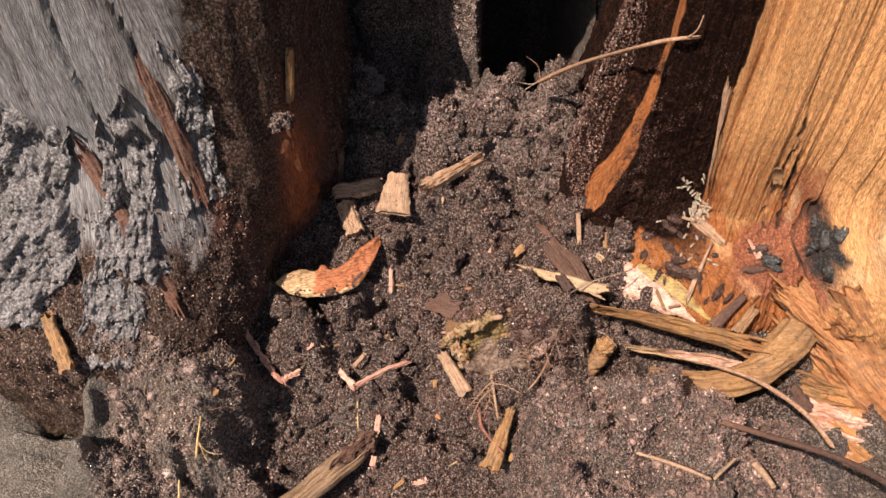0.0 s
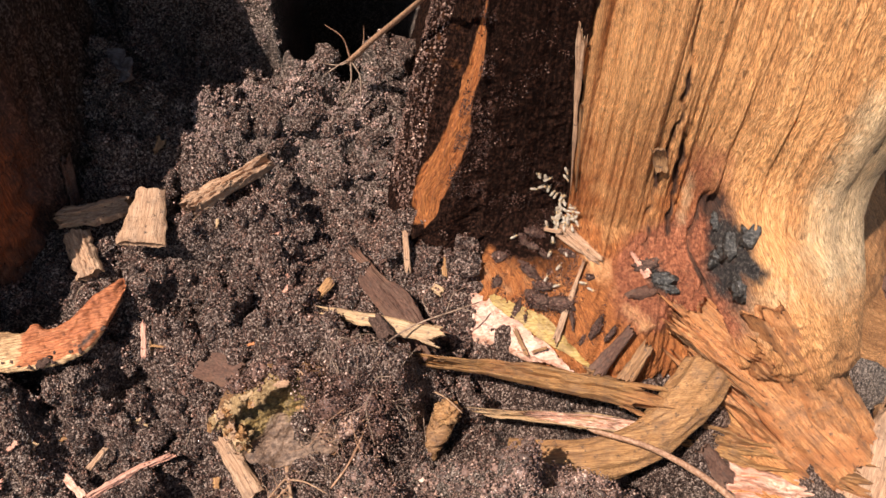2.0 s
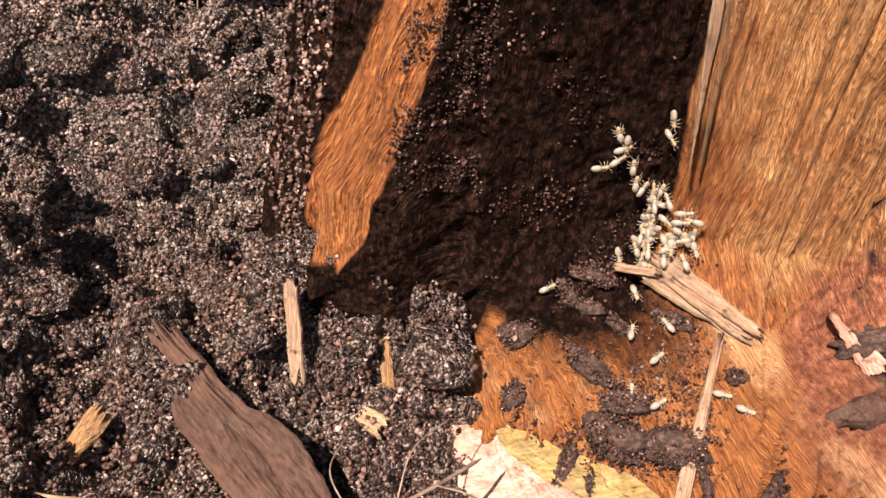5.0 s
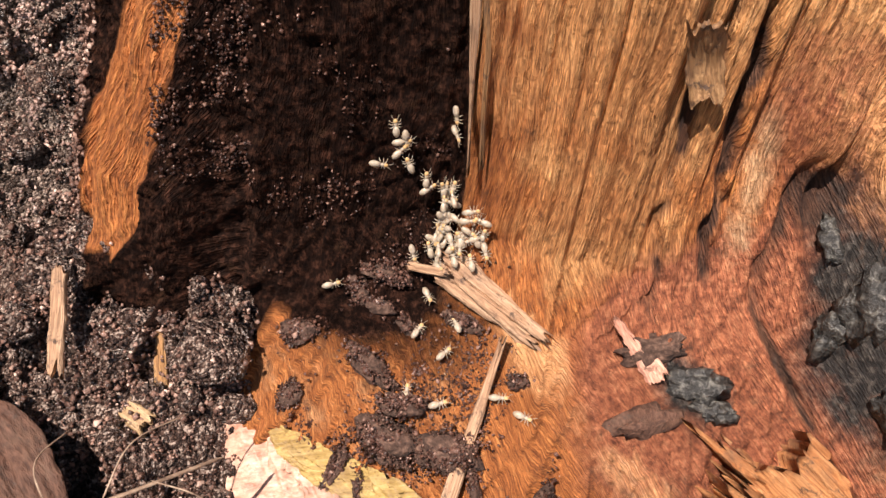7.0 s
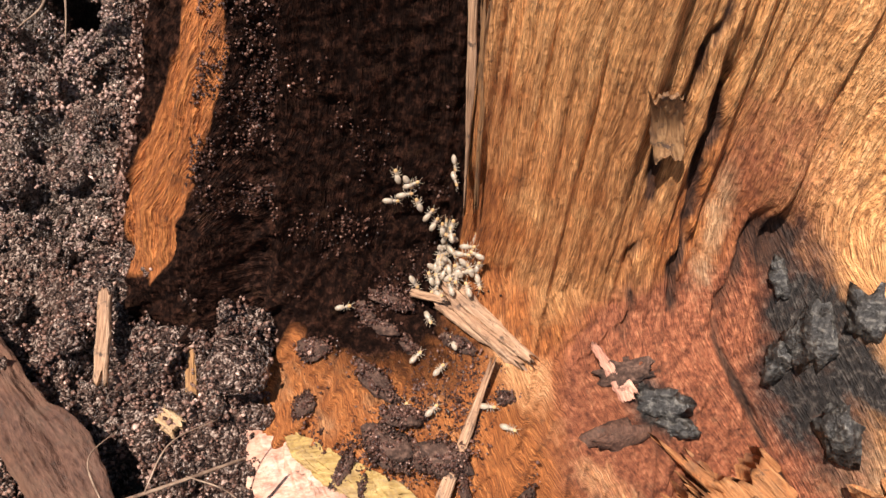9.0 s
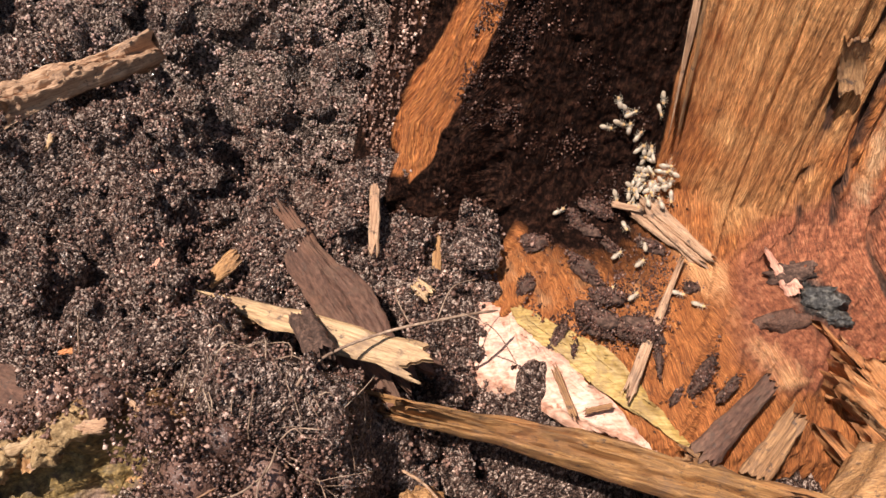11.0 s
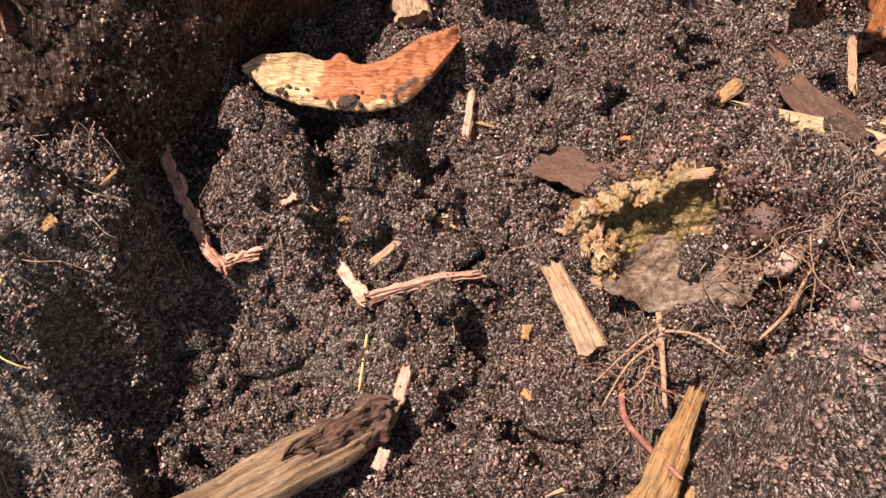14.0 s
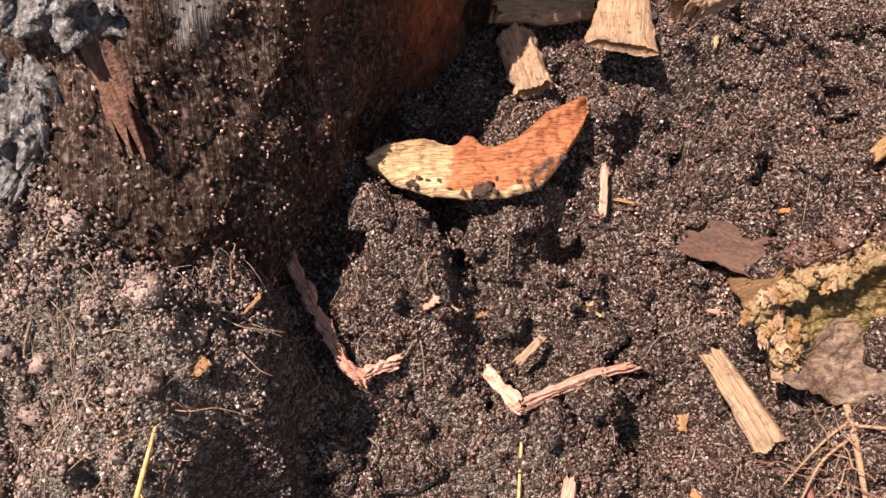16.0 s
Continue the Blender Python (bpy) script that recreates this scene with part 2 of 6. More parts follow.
OCHRE = wood_material("ochre_root_wood", [(0.15, 0.068, 0.024), (0.37, 0.19, 0.07), (0.55, 0.33, 0.145)], LONG, rough=0.7, depth=0.0025)
MOSSY = wood_material("olive_root_bark", [(0.15, 0.07, 0.022), (0.32, 0.165, 0.055), (0.48, 0.275, 0.11)], LONG, blotch=(0.36, 0.16, 0.058), rough=0.78, depth=0.0025)
FINWOOD = wood_material("splintered_root_wood", [(0.21, 0.076, 0.024), (0.46, 0.2, 0.07), (0.63, 0.335, 0.145)], LONG, blotch=(0.4, 0.15, 0.05), rough=0.75, depth=0.002)
ORANGE = wood_material("orange_fresh_wood", [(0.46, 0.14, 0.042), (0.63, 0.245, 0.088), (0.74, 0.37, 0.165)], LONG, rough=0.6, spots=(0.1, 0.05, 0.03), dust=(0.34, 0.14, 0.06))
SALMON = wood_material("salmon_inner_bark", [(0.48, 0.2, 0.125), (0.64, 0.32, 0.22), (0.75, 0.47, 0.35)], LONG, rough=0.65, spots=(0.16, 0.08, 0.05), dust=(0.3, 0.15, 0.1))
PINK = wood_material("pink_white_cambium", [(0.42, 0.19, 0.115), (0.6, 0.35, 0.245), (0.7, 0.5, 0.39)], (30, 120, 80), blotch=(0.5, 0.22, 0.135), rough=0.5, depth=0.0012, spots=(0.3, 0.12, 0.06))
YELLOW = wood_material("yellow_fibre", [(0.24, 0.14, 0.032), (0.4, 0.265, 0.075), (0.55, 0.4, 0.17)], (9, 150, 150), rough=0.6, spots=(0.2, 0.12, 0.03))
SLATE = wood_material("dark_bark_plank", [(0.045, 0.02, 0.012), (0.095, 0.045, 0.028), (0.165, 0.085, 0.055)], (60, 160, 160), blotch=(0.2, 0.095, 0.055), rough=0.85, depth=0.002)
OLDLOG = wood_material("weathered_stick_wood", [(0.13, 0.076, 0.042), (0.3, 0.185, 0.1), (0.47, 0.31, 0.18)], (22, 420, 420), rough=0.8, depth=0.002)
SLABWOOD = zoned("orange_slab_wood", [(0.25, 0.072, 0.026), (0.39, 0.135, 0.052), (0.5, 0.21, 0.095)], (40, 330, 60),
                 [("Blue", [(0.33, 0.19, 0.09), (0.5, 0.33, 0.17), (0.62, 0.45, 0.27)]), ("Red", [(0.02, 0.012, 0.008), (0.06, 0.035, 0.025), (0.15, 0.09, 0.06)])], warp=0.3, rough=0.75, depth=0.0012)
SPONGE = plain("spongy_tan_wood", [(0.13, 0.078, 0.032), (0.34, 0.22, 0.1), (0.56, 0.4, 0.21)], 650, 0.9, 0.002)
LOGFACE = zoned("rotten_log_face", [(0.066, 0.04, 0.026), (0.135, 0.087, 0.058), (0.22, 0.155, 0.11)], (60, 120, 60),
                [("Green", [(0.05, 0.033, 0.01), (0.13, 0.088, 0.028), (0.27, 0.185, 0.07)]), ("Alpha", [(0.2, 0.11, 0.045), (0.42, 0.27, 0.12), (0.6, 0.44, 0.24)])], warp=0.35)
ROT = wood_material("grey_rotten_wood", [(0.09, 0.055, 0.042), (0.2, 0.135, 0.1), (0.34, 0.25, 0.19)], (60, 18, 60), rough=0.6, depth=0.0012)
TAR = plain("black_resin_crust", [(0.012, 0.011, 0.01), (0.045, 0.042, 0.038), (0.2, 0.19, 0.165)], 500, 0.42, 0.0025)
MUD = plain("dark_mud_bark", [(0.028, 0.015, 0.01), (0.088, 0.048, 0.033), (0.22, 0.125, 0.085)], 520, 0.92, 0.003)
STRAW = plain("yellow_root_skin", [(0.4, 0.24, 0.07), (0.6, 0.4, 0.15), (0.72, 0.54, 0.26)], 350, 0.5)
TWIG = plain("tan_twig_bark", [(0.2, 0.095, 0.05), (0.38, 0.21, 0.12), (0.54, 0.35, 0.22)], 500, 0.65)
REDROOT = plain("red_root_skin", [(0.16, 0.055, 0.04), (0.3, 0.12, 0.085), (0.42, 0.2, 0.14)], 500, 0.55)
ROOTLET = plain("fine_root_skin", [(0.12, 0.075, 0.05), (0.28, 0.19, 0.13), (0.5, 0.38, 0.27)], 300, 0.7)
LEAF = plain("dry_grey_leaf", [(0.07, 0.05, 0.045), (0.15, 0.115, 0.1), (0.24, 0.19, 0.17)], 300, 0.75)
BELLY = plain("cream_termite_skin", [(0.33, 0.25, 0.18), (0.48, 0.4, 0.3), (0.62, 0.55, 0.44)], 900, 0.35, 0.0002, 0.25)
HEAD = plain("amber_termite_head", [(0.55, 0.32, 0.14), (0.68, 0.44, 0.2), (0.74, 0.54, 0.3)], 900, 0.3, 0.0001, 0.15)


def grains(n, l, v, scale):
    """Close-packed grains: a random colour for each, and a rounded height."""
    t = n.new("ShaderNodeTexVoronoi")
    t.inputs["Scale"].default_value = scale
    l.new(v, t.inputs["Vector"])
    flip = n.new("ShaderNodeMath")
    flip.operation = "SUBTRACT"
    flip.inputs[0].default_value = 1.0
    l.new(t.outputs["Distance"], flip.inputs[1])
    return t.outputs["Color"], flip.outputs[0]


def ground_material():
    """Dark crumbly humus, paler where the attribute marks grey sand and soil painted as sunlit."""
    m, n, l, b = material("forest_soil")
    v = coords(n, l)
    warp = n.new("ShaderNodeVectorMath")
    warp.operation = "MULTIPLY_ADD"
    wn3 = n.new("ShaderNodeTexNoise")
    wn3.inputs["Scale"].default_value = 420
    l.new(v, wn3.inputs["Vector"])
    l.new(wn3.outputs["Color"], warp.inputs[0])
    warp.inputs[1].default_value = (0.0011, 0.0011, 0.0011)
    l.new(v, warp.inputs[2])
    c1, h1 = grains(n, l, warp.outputs[0], 620)
    c2, h2 = grains(n, l, warp.outputs[0], 1350)
    fine, broad = noise_node(n, l, v, 1400, 4, 0.65), noise_node(n, l, v, 26, 4)
    pick = mix_node(n, l, "MIX", 0.5, c1, c2)
    # The palest stop paints sparkle onto a few of the grains.
    dark = ramp(n, l, pick, [(0.25, (0.014, 0.0085, 0.007)), (0.45, (0.07, 0.044, 0.036)), (0.6, (0.16, 0.107, 0.087)), (0.72, (0.5, 0.4, 0.34))])
    sand = ramp(n, l, pick, [(0.25, (0.09, 0.075, 0.062)), (0.5, (0.2, 0.17, 0.14)), (0.72, (0.42, 0.37, 0.31))])
    at = n.new("ShaderNodeAttribute")
    at.attribute_name = "sand"
    col = mix_node(n, l, "MIX", at.outputs["Fac"], dark, sand)
    col = mix_node(n, l, "MULTIPLY", 0.7, col, ramp(n, l, fine, [(0.3, (0.55, 0.52, 0.5)), (0.65, (1.3, 1.26, 1.22))]))
    col = mix_node(n, l, "MULTIPLY", 1.0, col, ramp(n, l, broad, [(0.35, (0.8, 0.78, 0.76)), (0.65, (1.2, 1.17, 1.14))]))
    l.new(col, b.inputs["Base Color"])
    l.new(ramp(n, l, fine, [(0.4, (0.55,) * 3), (0.58, (0.09,) * 3)]), b.inputs["Roughness"])
    h = mix_node(n, l, "ADD", 0.5, h1, h2)
    relief(n, l, b, mix_node(n, l, "ADD", 0.15, h, fine), 1.0, 0.003)
    return m


SOIL = ground_material()


def stain(ob, values, name="stain"):
    """Stores one colour or one number a vertex."""
    values = np.asarray(values, np.float32)
    if values.ndim == 1:
        at = ob.data.attributes.new(name, "FLOAT", "POINT")
        at.data.foreach_set("value", values)
    else:
        at = ob.data.attributes.new(name, "FLOAT_COLOR", "POINT")
        at.data.foreach_set("color", values.ravel())
    return ob


# ---- ground ----
def ground_height(x, y):
    """The heap of loose soil between the two stumps, without its crumbs."""
    x, y = np.asarray(x, float), np.asarray(y, float)
    rise = -0.105 + 0.67 * np.logaddexp(0, (y - 0.385) / 0.02) * 0.02 - 0.37 * np.logaddexp(0, (y - 0.60) / 0.02) * 0.02
    rise = rise - 0.3 * np.logaddexp(0, (y - 0.95) / 0.03) * 0.03
    away = sstep(0.36, 0.5, x) * (1 - 0.3 * sstep(0.4, 0.3, y))
    z = rise * (1 - away) + away * -0.085
    edge = 0.008 * fbm(x * 35, y * 35, seed=15, octaves=3)
    rim = -0.218 + 0.6 * np.clip(y - 0.33, -0.03, 0.06)
    heap = sstep(0.012, -0.014, x - rim + edge) * sstep(-0.36, -0.31, x) * np.exp(-(np.abs(y - 0.34) / 0.095) ** 4)
    z = z * (1 - heap) + heap * (0.008 + 0.75 * (y - 0.385) - 0.3 * (x + 0.25))
    z = z + 0.074 * bump(x, y, 0.088, 0.468, 0.05, 0.027)
    wob = 0.012 * fbm(x * 30, y * 30, seed=14, octaves=3)
    mound = sstep(0.062, 0.092, x + wob) * sstep(0.402, 0.37, y + wob) * sstep(0.12, 0.25, y) * sstep(0.46, 0.36, x)
    z = z * (1 - mound) + mound * (0.046 - 0.85 * np.clip(x - 0.22, 0, 1) - 0.25 * np.clip(y - 0.34, 0, 1))
    z = z + 0.05 * bump(x, y, -0.165, 0.475, 0.05, 0.045)
    z = z + 0.05 * bump(x, y, -0.275, 0.435, 0.05, 0.03) + 0.014 * bump(x, y, -0.21, 0.405, 0.024, 0.022)
    z = z + 0.032 * bump(x, y, 0.1, 0.443, 0.024, 0.018) + 0.016 * bump(x, y, 0.04, 0.424, 0.022, 0.011) + 0.014 * bump(x, y, 0.08, 0.424, 0.02, 0.012)
    z = z + 0.022 * bump(x, y, -0.09, 0.71, 0.05, 0.04) + 0.03 * bump(x, y, 0.162, 0.552, 0.025, 0.028) + 0.01 * bump(x, y, 0.194, 0.55, 0.016, 0.02)
    z = z + 0.004 * bump(x, y, -0.03, 0.598, 0.04, 0.03) - 0.012 * bump(x, y, 0.015, 0.606, 0.035, 0.018) + 0.018 * bump(x, y, 0.01, 0.51, 0.035, 0.022) - 0.014 * bump(x, y, 0.122, 0.66, 0.025, 0.035)
    bank = sstep(0.765, 0.83, y + 0.012 * vnoise(x * 40, y * 40, seed=2)) * sstep(0.40, 0.35, x)
    mouth = sstep(0.035, 0.06, x) * sstep(0.175, 0.15, x) * sstep(1.04, 0.96, y)
    z = z + 0.17 * bank * (1 - mouth) - 0.26 * mouth * sstep(0.752, 0.80, y + 0.01 * vnoise(x * 50, y * 50, seed=9)) * sstep(1.04, 0.98, y)
    far = sstep(0.9, 1.6, np.hypot(x - 0.05, y - 0.55))
    return z * (1 - far) + far * -0.08


def pebbled(x, y, cell, seed):
    """The height of a bed of round crumbs about one cell wide, 0 to 1."""
    gx, gy = x / cell, y / cell
    ix, iy = np.floor(gx).astype(np.int64), np.floor(gy).astype(np.int64)
    best = np.zeros_like(gx)
    for i in (-1, 0, 1):
        for j in (-1, 0, 1):
            cx, cy = ix + i, iy + j
            px, py = cx + vhash(cx, cy, seed * 7 + 1), cy + vhash(cx, cy, seed * 7 + 2)
            r = 0.45 + 0.5 * vhash(cx, cy, seed * 7 + 3)
            best = np.maximum(best, np.sqrt(np.clip(r * r - (gx - px) ** 2 - (gy - py) ** 2, 0, 1)))
    return best


def ground_detail(x, y):
    near = 1 - sstep(0.42, 0.8, np.hypot(x - 0.03, y - 0.5))
    n = 0.017 * fbm(x * 22, y * 22, seed=3, octaves=4) * (0.25 + 0.75 * near)
    wx, wy = x + 0.002 * vnoise(x * 150, y * 150, seed=6), y + 0.002 * vnoise(x * 150, y * 150, seed=7)
    big = 0.038 * pebbled(wx + 0.006 * vnoise(x * 60, y * 60, seed=4), wy, 0.036, 5) ** 1.6 * sstep(-0.45, 0.25, fbm(x * 11, y * 11, seed=18, octaves=2))
    n = n + (big - 0.007) * near - 0.032 * near * sstep(0.3, 0.65, fbm(x * 30, y * 30, seed=27, octaves=2))
    lumps = 0.03 * pebbled(wx, wy, 0.0195, 1) ** 1.6 * sstep(-0.5, 0.2, fbm(x * 16, y * 16, seed=8, octaves=2)) + 0.003 * pebbled(wx, wy, 0.0085, 2)
    calm = 1 - 0.9 * bump(x, y, -0.085, 0.585, 0.035, 0.022) - 0.75 * bump(x, y, 0.168, 0.555, 0.03, 0.022)
    return (n + (lumps - 0.0115) * near) * np.clip(calm, 0.1, 1)


def spread(lo, hi, a, b, step, n):
    """Even steps between a and b, and ever wider ones outside."""
    mid = np.arange(a, b + step / 2, step)
    left = a - np.geomspace(step, a - lo, n)[::-1]
    right = b + np.geomspace(step, hi - b, n)
    return np.concatenate([left, mid, right])


def build_ground():
    xs = spread(-60, 60, -0.33, 0.36, 0.0021, 60)
    ys = spread(-60, 60, 0.25, 0.79, 0.0021, 60)
    X, Y = np.meshgrid(xs, ys)
    Z = ground_height(X, Y) + ground_detail(X, Y)
    sand = np.maximum(sstep(-0.285, -0.315, X) * sstep(0.46, 0.38, Y), sstep(0.40, 0.56, X + 0.2 * (Y - 0.6)))
    sand = np.maximum(sand, 0.85 * sstep(0.85, 1.05, np.hypot(X - 0.05, Y - 0.5)))
    sand = np.maximum(sand, 0.55 * bump(X, Y, -0.115, 0.413, 0.035, 0.012))
    sand = np.maximum(sand, 0.8 * sstep(-0.19, -0.21, X) * sstep(0.42, 0.385, Y))
    # Mound and bank: sunlit brightness painted in through the sand tone.
    sand = np.maximum(sand, 0.4 * sstep(0.07, 0.1, X) * sstep(0.41, 0.38, Y))
    sand = np.maximum(sand, 0.3 * sstep(0.6, 0.68, Y) * sstep(-0.03, 0.05, X))
    g = stain(sheet("ground", np.stack([X, Y, Z], -1), SOIL), sand.ravel(), "sand")
    return tagged(g, "dark crumbly forest soil heaped between two tree stumps", "soil", kind="structure")


ground = build_ground()


# ---- the two stumps ----
def polar(cx, cy, a0, a1, n, z0, z1, m, radius, squeeze=1.0):
    """A grid of places on an upright surface given by its radius over angle (degrees) and height."""
    aa = np.linspace(a0, a1, n) if squeeze == 1.0 else spread(a0, a1, -141, -86, 0.17, 60)
    zz = z0 + (z1 - z0) * np.linspace(0, 1, m) if squeeze == 1.0 else spread(z0, z1, -0.02, 0.16, 0.0009, 50)
    A, Z = np.meshgrid(aa, zz)
    R = radius(A, Z)
    t = np.radians(A)
    return np.stack([cx + R * np.cos(t), cy + R * np.sin(t), Z], -1)


STUMP = (0.36, 0.75)
OLD = (-0.30, 0.70)


GULLIES = (((0.06, 0.085, 0.1, 0.118, 0.15), (-99.4, -99.8, -100.1, -100.4, -101.5)),
           ((0.015, 0.038, 0.056, 0.075, 0.1), (-89.8, -92.7, -95.6, -95.9, -94.8)),
           ((0.045, 0.075, 0.11, 0.16, 0.24), (-102.5, -103.4, -103.8, -103, -104.5)))


def gully(a, z, line, wide):
    """A crack that winds up the wood, 0 to 1."""
    mid = np.interp(z, *line) + 0.5 * vnoise(np.asarray(z, float) * 120, 3.0, seed=line[0][0] > 0.03)
    return np.exp(-((a - mid) / wide) ** 2) * sstep(line[0][0] - 0.006, line[0][0] + 0.004, z) * sstep(line[0][-1] + 0.01, line[0][-1] - 0.015, z)


def band(a, z):
    """The damp band of fresh fibre across the foot."""
    mid = 0.045 - 0.0018 * (a + 117)
    return np.exp(-((z - mid) / 0.0065) ** 2) * sstep(-120, -116, a) * sstep(-97, -102, a)


def rib_mid(z):
    """The angle at which the bare rib beside the hollow runs, by height."""
    return np.interp(z, (0.045, 0.07, 0.105, 0.145, 0.25), (-139.3, -140.2, -138.2, -136.4, -134.0))


def rib_half(z):
    return np.interp(z, (0.043, 0.055, 0.075, 0.11, 0.15, 0.25), (0.2, 1.8, 2.5, 2.7, 1.5, 1.2))


def stump_foot(a, z):
    """How far the foot flares out over the trunk."""
    left = np.interp(z, (-0.16, -0.06, -0.024, -0.008, 0.005, 0.018, 0.027, 0.036, 0.056), (0.05, 0.055, 0.084, 0.08, 0.066, 0.052, 0.037, 0.012, 0.0))
    right = 0.38 * np.clip(0.10 - z, 0, 0.3) + 1.1 * np.clip(-0.05 - z, 0, 0.2)
    w = sstep(-108, -88, a)
    return (left * (1 - w) + right * w) * sstep(-136, -129, a) * (1 - 0.35 * sstep(-75, -60, a))


def stump_shape(a, z):
    """The stump's radius without its fibres. a: degrees, -90 towards the front."""
    a, z = np.asarray(a, float), np.asarray(z, float)
    r = 0.214 + 0.004 * sstep(-116, -108, a) * sstep(-99, -103, a) + 0.008 * sstep(-99, -94, a) + 0.02 * sstep(-95, -87, a) + 0.022 * sstep(-88, -81, a)
    r = r + 0.01 * sstep(0.1, 0.2, z) * sstep(-118, -110, a)
    r = r - 0.075 * sstep(-75.5, -56, a) * (1 - 0.55 * sstep(0.08, -0.05, z))
    # the rib and the soil-covered slab behind it
    rib = 0.271 - 0.24 * np.clip(z - 0.048, -0.06, 0.16) + 0.003 * np.exp(-((a - rib_mid(z)) / 3.0) ** 2)
    rib = rib - 0.05 * sstep(-147, -172, a) - 0.012 * sstep(-142, -148, a)
    r = r + (rib - r) * sstep(-131.5, -135.0, a)
    # the flat wall of the hollow
    wall = 0.1815 / np.clip(np.abs(np.sin(np.radians(a))), 0.5, 1) - 0.003 * bump(a, z, -125, 0.1, 4, 0.08) - 0.003 * bump(a, 0, -120.5, 0, 1.2, 1)
    hollow = sstep(-135.5, -133.0, a) * (1 - sstep(-119.8, -118.6, a)) * sstep(0.02, 0.04, z)
    r = r + (wall - r) * hollow
    r = r + 0.004 * sstep(-117, -118.4, a) * sstep(-120.5, -119.2, a) * sstep(0.08, 0.1, z)
    r = r - 0.005 * gully(a, z, GULLIES[0], 0.45) - 0.005 * gully(a, z, GULLIES[1], 0.4) - 0.0035 * gully(a, z, GULLIES[2], 0.35)
    r = r + 0.0025 * bump(a, z, -97.6, 0.088, 1.6, 0.03) + 0.005 * bump(a, z, -94, 0.112, 1.8, 0.012) - 0.008 * bump(a, z, -93.6, 0.092, 1.2, 0.007)
    r = r + 0.003 * bump(a, z, -92, 0.07, 2.2, 0.02) + 0.003 * band(a, z)
    r = r + 0.03 * sstep(-94, -87, a) * sstep(0.14, 0.06, z) * sstep(-0.03, 0.02, z) * sstep(-66, -80, a) + 0.015 * bump(a, z, -98.5, 0.035, 3, 0.015)
    return r + stump_foot(a, z)


def stump_crust_shade(a, z, n):
    """Where damp soil sticks to the slab and in the hollow, with shade painted in on the rib, 0 to 1."""
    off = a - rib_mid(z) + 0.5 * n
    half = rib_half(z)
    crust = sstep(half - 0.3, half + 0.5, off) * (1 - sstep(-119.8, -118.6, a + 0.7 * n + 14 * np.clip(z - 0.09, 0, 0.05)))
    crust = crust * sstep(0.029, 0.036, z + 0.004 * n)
    # Crust widens over the rib's upper left: the shadow there is painted with it.
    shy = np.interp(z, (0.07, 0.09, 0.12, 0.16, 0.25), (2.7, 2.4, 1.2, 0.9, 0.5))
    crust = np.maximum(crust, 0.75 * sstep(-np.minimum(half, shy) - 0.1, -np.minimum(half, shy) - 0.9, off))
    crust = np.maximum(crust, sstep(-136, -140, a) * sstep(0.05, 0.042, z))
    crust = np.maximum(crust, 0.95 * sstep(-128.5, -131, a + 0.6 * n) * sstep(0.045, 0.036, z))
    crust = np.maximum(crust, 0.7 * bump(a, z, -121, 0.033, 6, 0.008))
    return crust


def stump_radius(a, z):
    r = stump_shape(a, z)
    n = fbm(a * 0.12, z * 40, seed=61, octaves=4)
    r = r + stump_crust_shade(a, z, n) * (0.0022 * fbm(a * 0.6, z * 110, seed=63, octaves=5, gain=0.7) + 0.001) * (0.55 + 0.45 * sstep(-130, -134, a))
    long = a + 0.5 * vnoise(a * 0.25, z * 16, seed=40)
    fibre = 0.0021 * fbm(long * 0.7, z * 4, seed=21, octaves=4, gain=0.62) + 0.003 * fbm(a * 0.11, z * 4, seed=5, octaves=2)
    fibre = fibre + sstep(0.08, 0.03, z) * 0.0016 * fbm(a * 0.9 + 160 * np.clip(0.06 - z, 0, 1), z * 10, seed=25, octaves=4, gain=0.6)
    fibre = fibre + 0.0009 * fbm(long * 2.2, z * 9, seed=29, octaves=3, gain=0.6)
    steps = fbm(long * 0.5, z * 7, seed=36, octaves=5, gain=0.6) * 3.0
    fibre = fibre + 0.0008 * (np.floor(steps) + sstep(0.6, 1.0, steps - np.floor(steps))) * sstep(-121, -117, a)
    off = a - rib_mid(z)
    fibre = fibre + 0.0009 * np.cos(off * 4.6 + 1.5 * vnoise(z * 25, off * 0.4, seed=43)) * np.exp(-(off / 3.2) ** 4) * sstep(0.03, 0.06, z)
    groove = -0.006 * np.clip(fbm(a * 0.23, z * 3.5, seed=44, octaves=3) - 0.25, 0, 1)
    return r + fibre + groove


